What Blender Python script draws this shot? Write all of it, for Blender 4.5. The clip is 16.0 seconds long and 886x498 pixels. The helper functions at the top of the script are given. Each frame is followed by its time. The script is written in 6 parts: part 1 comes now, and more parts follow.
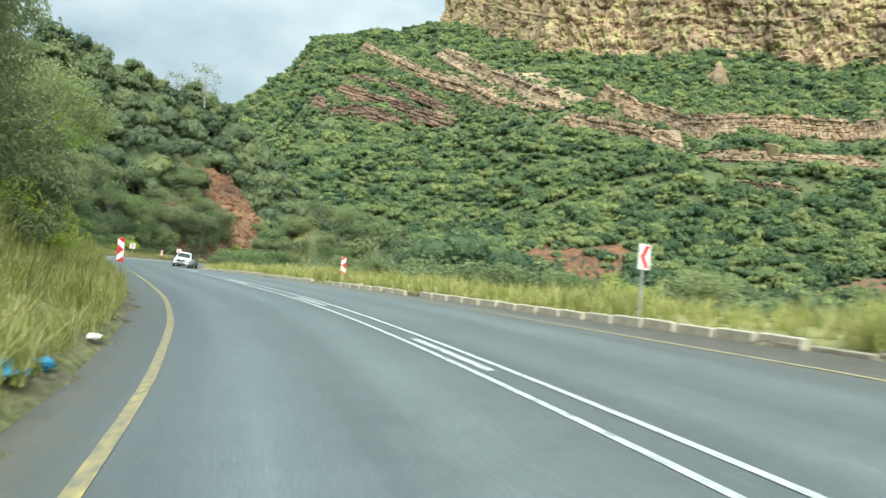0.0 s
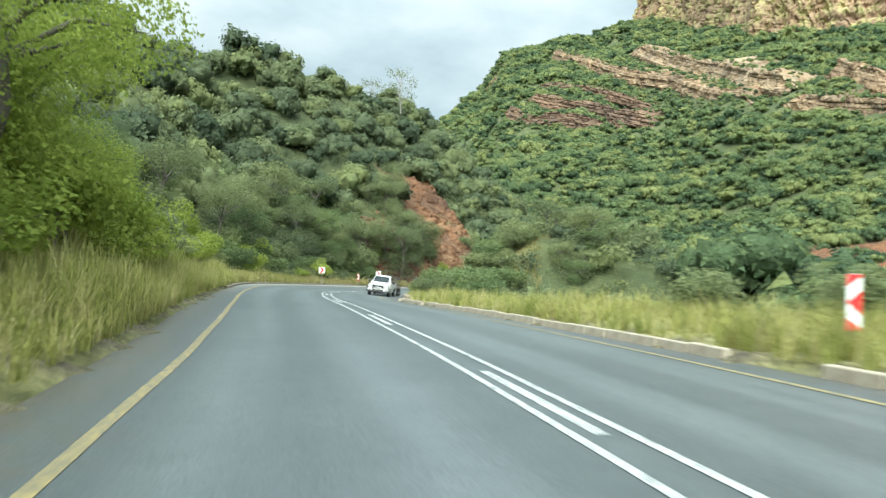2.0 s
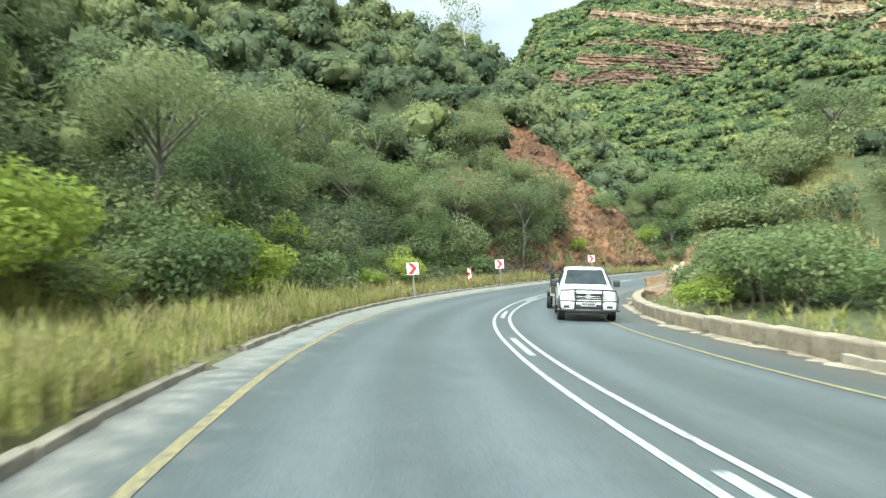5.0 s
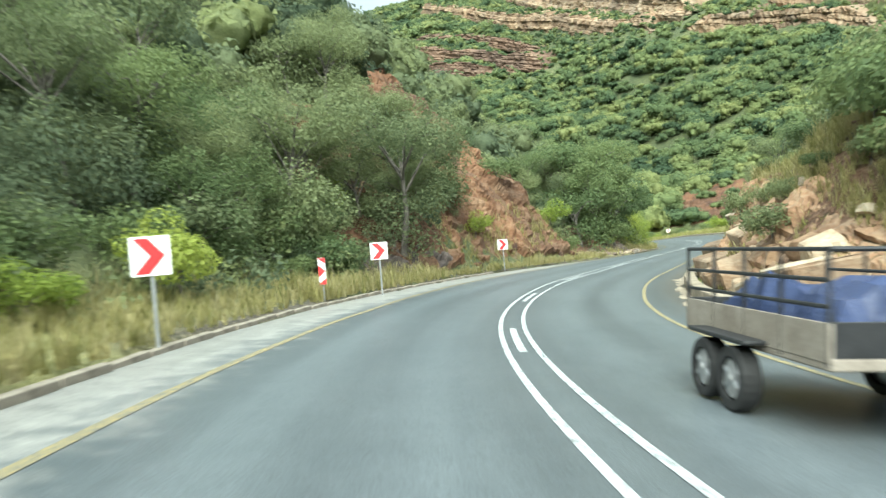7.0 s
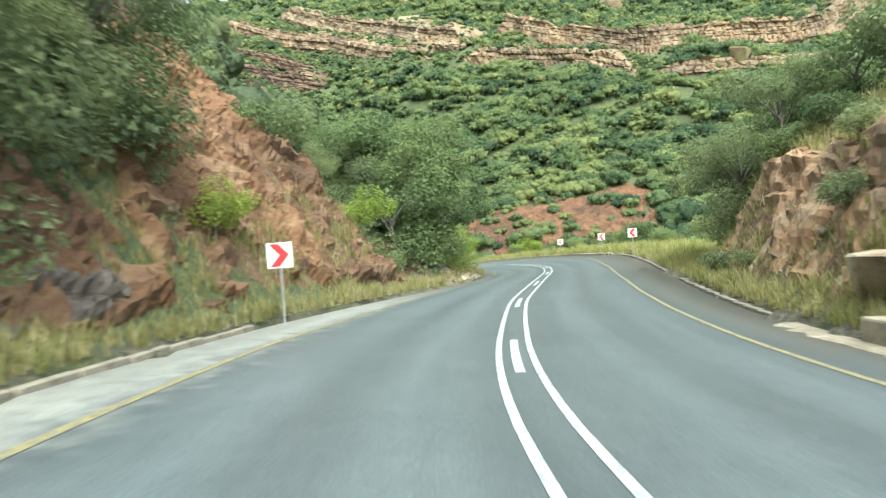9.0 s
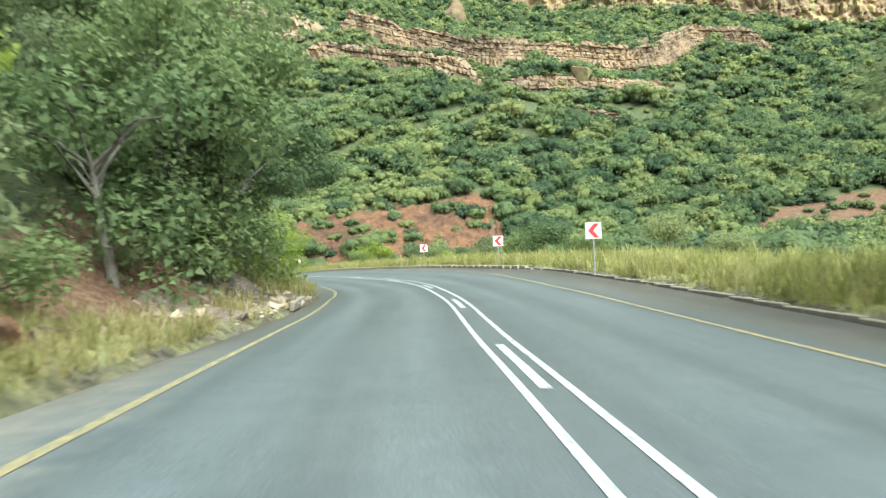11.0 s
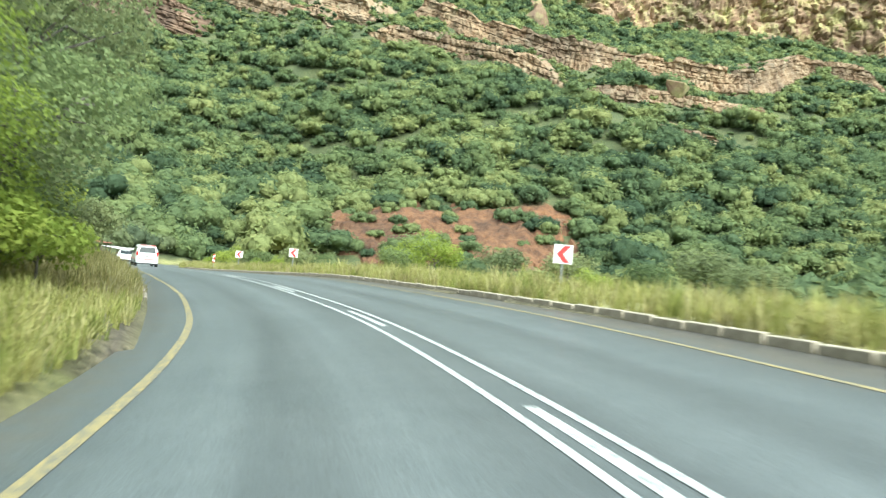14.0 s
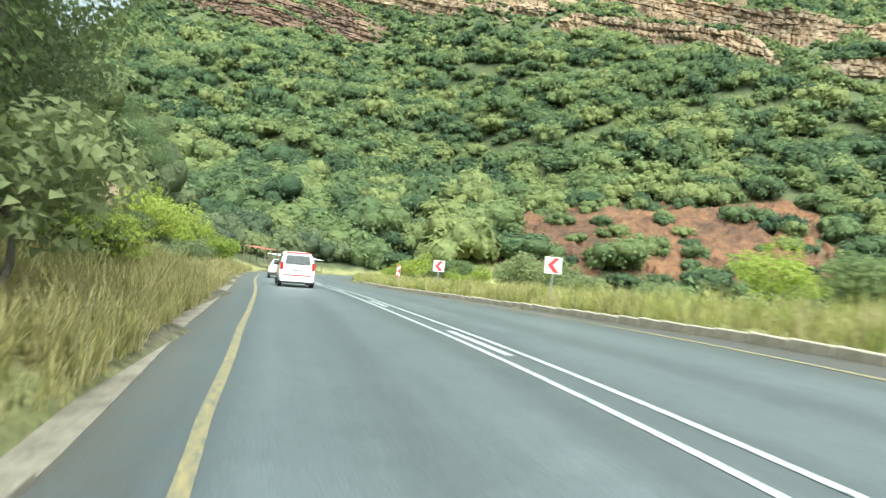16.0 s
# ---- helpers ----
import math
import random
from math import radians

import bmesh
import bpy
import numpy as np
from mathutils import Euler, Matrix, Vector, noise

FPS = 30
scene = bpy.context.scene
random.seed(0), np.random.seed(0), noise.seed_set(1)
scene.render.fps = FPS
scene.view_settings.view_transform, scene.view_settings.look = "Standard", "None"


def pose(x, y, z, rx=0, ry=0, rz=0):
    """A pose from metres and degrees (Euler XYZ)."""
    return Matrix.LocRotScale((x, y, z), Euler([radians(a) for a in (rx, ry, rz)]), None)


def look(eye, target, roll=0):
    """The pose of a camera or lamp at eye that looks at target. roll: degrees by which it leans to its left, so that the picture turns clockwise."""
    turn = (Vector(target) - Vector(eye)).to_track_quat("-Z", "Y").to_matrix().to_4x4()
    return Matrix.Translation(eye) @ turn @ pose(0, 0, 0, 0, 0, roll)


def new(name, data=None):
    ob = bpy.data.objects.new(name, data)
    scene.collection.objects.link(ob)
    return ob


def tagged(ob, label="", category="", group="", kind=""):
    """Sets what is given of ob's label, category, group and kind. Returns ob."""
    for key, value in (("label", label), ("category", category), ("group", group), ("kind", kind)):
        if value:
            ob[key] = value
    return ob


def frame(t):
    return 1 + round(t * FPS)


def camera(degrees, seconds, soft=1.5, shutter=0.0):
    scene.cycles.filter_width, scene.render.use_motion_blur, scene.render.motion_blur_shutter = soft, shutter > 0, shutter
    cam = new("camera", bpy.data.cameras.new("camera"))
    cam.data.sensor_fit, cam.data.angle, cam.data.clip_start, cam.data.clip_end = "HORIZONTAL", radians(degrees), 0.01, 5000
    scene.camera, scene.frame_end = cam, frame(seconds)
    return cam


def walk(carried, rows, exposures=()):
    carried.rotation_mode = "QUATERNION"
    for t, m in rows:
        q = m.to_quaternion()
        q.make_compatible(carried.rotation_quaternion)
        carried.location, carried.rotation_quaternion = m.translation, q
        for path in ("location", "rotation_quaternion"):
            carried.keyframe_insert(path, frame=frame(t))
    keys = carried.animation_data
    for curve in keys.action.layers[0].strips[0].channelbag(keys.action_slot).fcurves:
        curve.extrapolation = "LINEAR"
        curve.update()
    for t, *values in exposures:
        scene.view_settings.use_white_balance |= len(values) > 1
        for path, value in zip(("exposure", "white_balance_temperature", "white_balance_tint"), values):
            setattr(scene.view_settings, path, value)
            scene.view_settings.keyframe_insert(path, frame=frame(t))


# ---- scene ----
# ---- camera ----
cam = camera(62.7, 16.0, soft=1.35, shutter=0.35)
PATH = [
    (0, (0.14, 1.15, 0.58), (0.14, 11.14, 0.90), 4.8),
    (0.5, (-1.15, 7.43, 0.49), (-1.88, 17.40, 0.84), 4.3),
    (1, (-2.99, 14.06, 0.48), (-4.42, 23.95, 0.85), 3.6),
    (1.5, (-4.93, 19.29, 0.64), (-7.02, 29.06, 0.99), 3.1),
    (2, (-7.46, 24.98, 0.67), (-10.13, 34.61, 1.02), 2.3),
    (2.5, (-10.56, 30.87, 0.73), (-13.71, 40.36, 1.07), 1.6),
    (3, (-13.51, 36.79, 0.80), (-17.00, 46.16, 1.12), 0.9),
    (3.5, (-16.60, 42.13, 0.87), (-20.24, 51.44, 1.16), -0.3),
    (4, (-19.62, 47.49, 0.91), (-23.28, 56.79, 1.16), -1.5),
    (4.5, (-22.51, 52.92, 0.91), (-26.04, 62.27, 1.12), -2.7),
    (5, (-25.18, 58.45, 0.88), (-28.47, 67.89, 1.05), -3.7),
    (5.5, (-27.57, 64.11, 0.82), (-30.52, 73.67, 0.94), -4.5),
    (6, (-29.79, 69.87, 0.71), (-32.20, 79.57, 0.77), -5.0),
    (6.5, (-31.61, 75.70, 0.56), (-33.40, 85.54, 0.57), -5.1),
    (7, (-32.99, 81.64, 0.38), (-34.07, 91.58, 0.36), -4.8),
    (7.5, (-33.95, 87.86, 0.20), (-34.27, 97.85, 0.20), -4.5),
    (8, (-34.41, 94.09, 0.06), (-33.94, 104.08, 0.08), -4.3),
    (8.5, (-34.40, 100.38, -0.02), (-33.13, 110.30, 0.06), -4.2),
    (9, (-33.81, 106.37, -0.09), (-31.78, 116.16, 0.03), -4.5),
    (9.5, (-32.72, 112.30, -0.12), (-29.99, 121.92, 0.01), -4.4),
    (10, (-31.36, 117.84, -0.19), (-28.01, 127.27, -0.07), -4.4),
    (10.5, (-29.68, 123.99, -0.23), (-25.84, 133.22, -0.11), -3.3),
    (11, (-27.78, 129.87, -0.25), (-23.55, 138.93, -0.12), -2.0),
    (11.5, (-25.71, 135.52, -0.25), (-21.21, 144.45, -0.10), -0.5),
    (12, (-23.52, 141.03, -0.24), (-18.89, 149.89, -0.05), 0.9),
    (12.5, (-21.30, 146.50, -0.22), (-16.68, 155.36, 0.02), 2.2),
    (13, (-19.07, 152.61, -0.23), (-14.63, 161.56, 0.05), 3.5),
    (13.5, (-17.20, 158.74, -0.24), (-13.08, 167.85, 0.05), 4.6),
    (14, (-15.59, 165.28, -0.23), (-11.93, 174.59, 0.07), 5.5),
    (14.5, (-14.39, 172.03, -0.32), (-11.28, 181.53, -0.04), 5.8),
    (15, (-13.81, 178.46, -0.32), (-11.28, 188.14, -0.09), 6.0),
    (15.5, (-13.88, 184.77, -0.40), (-11.92, 194.58, -0.20), 5.8),
    (16, (-14.35, 191.04, -0.22), (-12.93, 200.94, -0.05), 5.5),
]
walk(cam, [(t, look(eye, target, roll)) for t, eye, target, roll in PATH], exposures=[(0.0, 0.86, 6050, -3), (1.5, 0.88, 6050, -3), (3.2, 1.08, 6050, -3), (16.0, 1.14, 6050, -3)])

# ---- daylight: a bright overcast sky with a soft sun ----
SUN_EL, SUN_AZ = 47.0, 2.0
world = bpy.data.worlds.new("overcast_sky")
scene.world = world
world.use_nodes = True
wn, wl = world.node_tree.nodes, world.node_tree.links
wn.clear()
sky = wn.new("ShaderNodeTexSky")
sky.sky_type = "NISHITA"
sky.sun_disc = False
sky.sun_elevation, sky.sun_rotation = radians(SUN_EL), radians(180 - SUN_AZ)
dim = wn.new("ShaderNodeVectorMath")
dim.operation = "SCALE"
dim.inputs["Scale"].default_value = 0.10
wl.new(sky.outputs[0], dim.inputs[0])
tc = wn.new("ShaderNodeTexCoord")
mp = wn.new("ShaderNodeMapping")
mp.inputs["Scale"].default_value = (1.0, 1.0, 2.2)
wl.new(tc.outputs["Generated"], mp.inputs[0])
cn = wn.new("ShaderNodeTexNoise")
cn.inputs["Scale"].default_value, cn.inputs["Detail"].default_value, cn.inputs["Roughness"].default_value = 3.2, 6.0, 0.52
wl.new(mp.outputs[0], cn.inputs["Vector"])
cr = wn.new("ShaderNodeValToRGB")
cr.color_ramp.elements[0].position, cr.color_ramp.elements[0].color = 0.36, (0.275, 0.32, 0.35, 1)
cr.color_ramp.elements[1].position, cr.color_ramp.elements[1].color = 0.62, (0.50, 0.515, 0.518, 1)
wl.new(cn.outputs[0], cr.inputs[0])
cm = wn.new("ShaderNodeMix")
cm.data_type = "RGBA"
cm.inputs["Factor"].default_value = 0.88
up = wn.new("ShaderNodeSeparateXYZ")
wl.new(tc.outputs["Generated"], up.inputs[0])
zen = wn.new("ShaderNodeMapRange")
zen.inputs["From Min"].default_value, zen.inputs["From Max"].default_value = 0.25, 1.0
zen.inputs["To Min"].default_value, zen.inputs["To Max"].default_value = 1.0, 2.3
wl.new(up.outputs[2], zen.inputs["Value"])
lit = wn.new("ShaderNodeVectorMath")
lit.operation = "SCALE"
wl.new(cr.outputs[0], lit.inputs[0])
wl.new(zen.outputs[0], lit.inputs["Scale"])
wl.new(dim.outputs[0], cm.inputs["A"])
wl.new(lit.outputs[0], cm.inputs["B"])
bg = wn.new("ShaderNodeBackground")
bg.inputs["Strength"].default_value = 1.0
wl.new(cm.outputs["Result"], bg.inputs[0])
wo = wn.new("ShaderNodeOutputWorld")
wl.new(bg.outputs[0], wo.inputs[0])

sun_data = bpy.data.lights.new("sun", "SUN")
sun_data.energy, sun_data.angle, sun_data.color = 5.0, radians(60), (1.0, 0.975, 0.90)
sun = new("sun", sun_data)
sun.matrix_world = pose(0, 0, 200, 90 - SUN_EL, 0, SUN_AZ)

# ---- materials ----
def material(name):
    m = bpy.data.materials.new(name)
    m.use_nodes = True
    nt = m.node_tree
    return m, nt.nodes, nt.links, nt.nodes["Principled BSDF"]


def ramp(n, l, source, stops):
    r = n.new("ShaderNodeValToRGB")
    el = r.color_ramp.elements
    while len(el) < len(stops):
        el.new(0.5)
    for e, (p, c) in zip(el, stops):
        e.position, e.color = p, (*c, 1)
    l.new(source, r.inputs[0])
    return r.outputs[0]


def tex(n, l, vec, scale, detail=5.0, rough=0.55, kind="ShaderNodeTexNoise"):
    t = n.new(kind)
    t.inputs["Scale"].default_value = scale
    if kind == "ShaderNodeTexNoise":
        t.inputs["Detail"].default_value, t.inputs["Roughness"].default_value = detail, rough
    if vec is not None:
        l.new(vec, t.inputs["Vector"])
    return t.outputs[0]


def blend(n, l, fac, a, b, mode="MIX"):
    m = n.new("ShaderNodeMix")
    m.data_type, m.blend_type = "RGBA", mode
    for socket, v in ((m.inputs["Factor"], fac), (m.inputs["A"], a), (m.inputs["B"], b)):
        if isinstance(v, (int, float)):
            socket.default_value = v
        elif isinstance(v, tuple):
            socket.default_value = (*v, 1)
        else:
            l.new(v, socket)
    return m.outputs["Result"]


def calc(n, l, op, a, b=0.0):
    m = n.new("ShaderNodeMath")
    m.operation = op
    m.use_clamp = op not in ("SUBTRACT",)
    for socket, v in zip(m.inputs, (a, b)):
        if isinstance(v, (int, float)):
            socket.default_value = v
        else:
            l.new(v, socket)
    return m.outputs[0]


def relief(n, l, bsdf, height, strength, distance):
    b = n.new("ShaderNodeBump")
    b.inputs["Strength"].default_value, b.inputs["Distance"].default_value = strength, distance
    l.new(height, b.inputs["Height"])
    l.new(b.outputs[0], bsdf.inputs["Normal"])


def place(n):
    return n.new("ShaderNodeNewGeometry").outputs["Position"]


def simple(name, c0, c1, scale, rough=0.6, metal=0.0, bump=0.0, fine=8.0, local=True):
    """A surface of two tones, mottled at two scales."""
    m, n, l, b = material(name)
    v = n.new("ShaderNodeTexCoord").outputs["Object"] if local else place(n)
    big, small = tex(n, l, v, scale), tex(n, l, v, scale * fine, 4.0)
    mixed = blend(n, l, 0.35, big, small)
    l.new(ramp(n, l, mixed, [(0.32, c0), (0.68, c1)]), b.inputs["Base Color"])
    b.inputs["Roughness"].default_value, b.inputs["Metallic"].default_value = rough, metal
    if bump:
        relief(n, l, b, small, 0.6, bump)
    return m


def leafy(name, tones, shine=0.75, through_light=0.25, by_object=False, toned=False, grain=1.1):
    """Foliage: a tone for each clump, mottled, with light that comes through the leaves."""
    m, n, l, b = material(name)
    g = n.new("ShaderNodeNewGeometry")
    pick = g.outputs["Random Per Island"]
    patch = tex(n, l, g.outputs["Position"], 0.05 if not by_object else 0.35, 3.0)
    fine = tex(n, l, g.outputs["Position"], 2.2 if not by_object else 9.0, 3.0)
    f = calc(n, l, "ADD", calc(n, l, "MULTIPLY", pick, 0.5), calc(n, l, "MULTIPLY", patch, 0.5))
    if toned:
        own = n.new("ShaderNodeAttribute")
        own.attribute_name = "tone"
        f = calc(n, l, "ADD", calc(n, l, "MULTIPLY", pick, 0.14), calc(n, l, "ADD", calc(n, l, "MULTIPLY", own.outputs["Fac"], 0.56), calc(n, l, "MULTIPLY", patch, 0.3)))
    elif by_object:
        oi = n.new("ShaderNodeObjectInfo")
        f = calc(n, l, "ADD", calc(n, l, "MULTIPLY", f, 0.6), calc(n, l, "MULTIPLY", oi.outputs["Random"], 0.4))
    col = ramp(n, l, f, [(0.18 + 0.64 * i / (len(tones) - 1), c) for i, c in enumerate(tones)])
    col = blend(n, l, 0.55, col, ramp(n, l, fine, [(0.3, (0.6, 0.6, 0.6)), (0.7, (1.0, 1.0, 1.0))]), "MULTIPLY")
    if toned:
        speck = blend(n, l, 0.5, tex(n, l, g.outputs["Position"], grain, 4.0, 0.7), tex(n, l, g.outputs["Position"], grain * 3.5, 3.0, 0.6))
        col = blend(n, l, 0.7, col, ramp(n, l, speck, [(0.36, (0.68, 0.70, 0.72)), (0.60, (1.15, 1.15, 1.12))]), "MULTIPLY")
        relief(n, l, b, speck, 1.0, 0.8 / grain)
    l.new(col, b.inputs["Base Color"])
    b.inputs["Roughness"].default_value = shine
    b.inputs["Specular IOR Level"].default_value = 0.15
    tr = n.new("ShaderNodeBsdfTranslucent")
    l.new(col, tr.inputs["Color"])
    mx = n.new("ShaderNodeMixShader")
    mx.inputs[0].default_value = through_light
    l.new(b.outputs[0], mx.inputs[1])
    l.new(tr.outputs[0], mx.inputs[2])
    l.new(mx.outputs[0], n["Material Output"].inputs["Surface"])
    return m


def make_asphalt():
    m, n, l, b = material("asphalt")
    v = place(n)
    grit = tex(n, l, v, 48.0, 4.0, 0.7)
    wide = tex(n, l, v, 0.35, 5.0)
    mid = tex(n, l, v, 2.3, 5.0)
    col = ramp(n, l, blend(n, l, 0.5, wide, mid), [(0.3, (0.080, 0.095, 0.103)), (0.7, (0.110, 0.126, 0.135))])
    col = blend(n, l, 0.7, col, ramp(n, l, grit, [(0.36, (0.35, 0.35, 0.35)), (0.66, (1.6, 1.6, 1.58))]), "MULTIPLY")
    uv = n.new("ShaderNodeUVMap").outputs[0]
    sep = n.new("ShaderNodeSeparateXYZ")
    l.new(uv, sep.inputs[0])
    # worn gravelly shoulders outside the yellow lines
    rag = n.new("ShaderNodeMath")
    rag.operation = "MULTIPLY_ADD"
    l.new(mid, rag.inputs[0])
    rag.inputs[1].default_value = 2.0
    ab = n.new("ShaderNodeMath")
    ab.operation = "ABSOLUTE"
    l.new(sep.outputs[0], ab.inputs[0])
    l.new(ab.outputs[0], rag.inputs[2])
    mask = n.new("ShaderNodeMapRange")
    mask.inputs["From Min"].default_value, mask.inputs["From Max"].default_value = 4.7, 5.7
    l.new(rag.outputs[0], mask.inputs["Value"])
    grain = blend(n, l, 0.35, tex(n, l, v, 20.0, 5.0, 0.7), mid)
    gravel = ramp(n, l, grain, [(0.3, (0.030, 0.029, 0.027)), (0.7, (0.115, 0.108, 0.095))])
    # the shoulder is a pale washed gravel along the middle stretch
    pale = ramp(n, l, grain, [(0.3, (0.11, 0.11, 0.104)), (0.7, (0.36, 0.352, 0.325))])
    on, off = n.new("ShaderNodeMapRange"), n.new("ShaderNodeMapRange")
    on.inputs["From Min"].default_value, on.inputs["From Max"].default_value = 56.0, 78.0
    off.inputs["From Min"].default_value, off.inputs["From Max"].default_value = 150.0, 132.0
    l.new(sep.outputs[1], on.inputs["Value"])
    l.new(sep.outputs[1], off.inputs["Value"])
    nearside = calc(n, l, "LESS_THAN", sep.outputs[0], 0.0)
    gravel = blend(n, l, calc(n, l, "MULTIPLY", nearside, calc(n, l, "MULTIPLY", on.outputs[0], off.outputs[0])), gravel, pale)
    col = blend(n, l, mask.outputs[0], col, gravel)
    # long faint streaks of wear and patching along the road
    far = n.new("ShaderNodeMapping")
    far.inputs["Scale"].default_value = (1.6, 0.05, 1.0)
    l.new(uv, far.inputs[0])
    lane = ramp(n, l, tex(n, l, far.outputs[0], 1.0, 5.0, 0.6), [(0.34, (0.84, 0.85, 0.86)), (0.66, (1.10, 1.10, 1.10))])
    col = blend(n, l, 0.9, col, lane, "MULTIPLY")
    # polished wheel tracks, their lighter reflection put into the colour as paler bands
    wave = n.new("ShaderNodeMath")
    wave.operation = "COSINE"
    turn = n.new("ShaderNodeMath")
    turn.operation = "MULTIPLY_ADD"
    l.new(ab.outputs[0], turn.inputs[0])
    turn.inputs[1].default_value, turn.inputs[2].default_value = 3.7, 1.9
    l.new(turn.outputs[0], wave.inputs[0])
    streak = n.new("ShaderNodeMapRange")
    streak.inputs["From Min"].default_value, streak.inputs["From Max"].default_value = -1.0, 1.0
    streak.inputs["To Min"].default_value, streak.inputs["To Max"].default_value = 0.9, 1.14
    l.new(wave.outputs[0], streak.inputs["Value"])
    col = blend(n, l, 1.0, col, streak.outputs[0], "MULTIPLY")
    l.new(col, b.inputs["Base Color"])
    b.inputs["Roughness"].default_value = 0.45
    relief(n, l, b, grit, 0.35, 0.006)
    return m


def make_paint(name, c, worn):
    m, n, l, b = material(name)
    v = place(n)
    wear = tex(n, l, v, 14.0, 6.0, 0.65)
    col = ramp(n, l, wear, [(0.36, (0.09, 0.10, 0.10)), (0.36 + worn, c)])
    l.new(col, b.inputs["Base Color"])
    b.inputs["Roughness"].default_value = 0.6
    return m


def make_ground():
    """Undergrowth, dry grass, red earth where the hill is cut, and grey stone on steep faces."""
    m, n, l, b = material("hill_ground")
    v = place(n)
    big, mid, fine = tex(n, l, v, 0.06, 5.0), tex(n, l, v, 0.7, 5.0), tex(n, l, v, 6.0, 5.0)
    green = ramp(n, l, blend(n, l, 0.5, big, mid), [(0.3, (0.040, 0.055, 0.024)), (0.5, (0.072, 0.090, 0.034)), (0.7, (0.135, 0.140, 0.056))])
    earth = ramp(n, l, blend(n, l, 0.55, mid, fine), [(0.28, (0.05, 0.026, 0.016)), (0.5, (0.14, 0.074, 0.040)), (0.72, (0.24, 0.16, 0.10))])
    at = n.new("ShaderNodeAttribute")
    at.attribute_name = "earth"
    rag = calc(n, l, "ADD", at.outputs["Fac"], calc(n, l, "MULTIPLY", calc(n, l, "SUBTRACT", mid, 0.5), 0.9))
    mk = n.new("ShaderNodeMapRange")
    mk.inputs["From Min"].default_value, mk.inputs["From Max"].default_value = 0.35, 0.6
    l.new(rag, mk.inputs["Value"])
    col = blend(n, l, mk.outputs[0], green, earth)
    dt = n.new("ShaderNodeAttribute")
    dt.attribute_name = "dirt"
    st = n.new("ShaderNodeAttribute")
    st.attribute_name = "straw"
    litter = ramp(n, l, blend(n, l, 0.5, mid, fine), [(0.3, (0.18, 0.19, 0.06)), (0.7, (0.40, 0.37, 0.16))])
    col = blend(n, l, calc(n, l, "MULTIPLY", st.outputs["Fac"], calc(n, l, "SUBTRACT", 1.0, mk.outputs[0])), col, litter)
    bare = calc(n, l, "MULTIPLY", dt.outputs["Fac"], 1.6)
    col = blend(n, l, bare, col, ramp(n, l, fine, [(0.3, (0.05, 0.042, 0.032)), (0.7, (0.15, 0.125, 0.092))]))
    col = blend(n, l, 0.6, col, ramp(n, l, fine, [(0.3, (0.5, 0.5, 0.5)), (0.7, (1.2, 1.2, 1.2))]), "MULTIPLY")
    l.new(col, b.inputs["Base Color"])
    b.inputs["Roughness"].default_value = 0.9
    relief(n, l, b, blend(n, l, 0.5, mid, fine), 1.0, 0.5)
    return m


def make_rock(name, tones, scale, crack=1.0, lichen=None, bump=0.3, bed=2.2):
    """Jointed sandstone: bedded tones, dark cracks, lichen stains."""
    m, n, l, b = material(name)
    v = place(n)
    mpg = n.new("ShaderNodeMapping")
    mpg.inputs["Scale"].default_value = (1.0, 1.0, bed)
    l.new(v, mpg.inputs[0])
    big, fine = tex(n, l, mpg.outputs[0], scale, 6.0), tex(n, l, mpg.outputs[0], scale * 7, 5.0)
    isl = n.new("ShaderNodeNewGeometry").outputs["Random Per Island"]
    f = calc(n, l, "ADD", calc(n, l, "MULTIPLY", blend(n, l, 0.4, big, fine), 0.75), calc(n, l, "MULTIPLY", isl, 0.25))
    col = ramp(n, l, f, [(0.30 + 0.40 * i / (len(tones) - 1), c) for i, c in enumerate(tones)])
    if lichen:
        lm = n.new("ShaderNodeMapRange")
        lm.inputs["From Min"].default_value, lm.inputs["From Max"].default_value = 0.46, 0.62
        l.new(tex(n, l, v, scale * 1.3 + 0.004, 6.0, 0.65), lm.inputs["Value"])
        col = blend(n, l, lm.outputs[0], col, lichen)
    broad = ramp(n, l, tex(n, l, v, scale * 0.22, 4.0, 0.6), [(0.36, (0.50, 0.50, 0.53)), (0.62, (1.18, 1.15, 1.10))])
    col = blend(n, l, 0.85, col, broad, "MULTIPLY")
    dark = ramp(n, l, tex(n, l, mpg.outputs[0], scale * 3.1, 7.0, 0.7), [(0.30, (0.16, 0.14, 0.13)), (0.46, (1.0, 1.0, 1.0))])
    col = blend(n, l, 0.8 * crack, col, dark, "MULTIPLY")
    l.new(col, b.inputs["Base Color"])
    b.inputs["Roughness"].default_value = 0.85
    relief(n, l, b, blend(n, l, 0.5, big, fine), 0.9, bump)
    return m


ASPHALT = make_asphalt()
WHITE_LINE = make_paint("white_road_paint", (0.39, 0.41, 0.41), 0.14)
YELLOW_LINE = make_paint("yellow_road_paint", (0.40, 0.31, 0.115), 0.36)
GROUND = make_ground()
CONCRETE = simple("weathered_concrete", (0.14, 0.112, 0.080), (0.37, 0.315, 0.235), 1.3, 0.85, bump=0.01)
STONE = make_rock("cut_sandstone", [(0.12, 0.068, 0.04), (0.25, 0.165, 0.10), (0.35, 0.275, 0.19), (0.39, 0.35, 0.275)], 0.8, 0.75, bump=0.05)
SPUR_SOIL = make_rock("red_stony_soil", [(0.08, 0.036, 0.02), (0.18, 0.092, 0.048), (0.26, 0.155, 0.088), (0.32, 0.24, 0.16)], 0.9, 0.9, bump=0.08, bed=1.3)
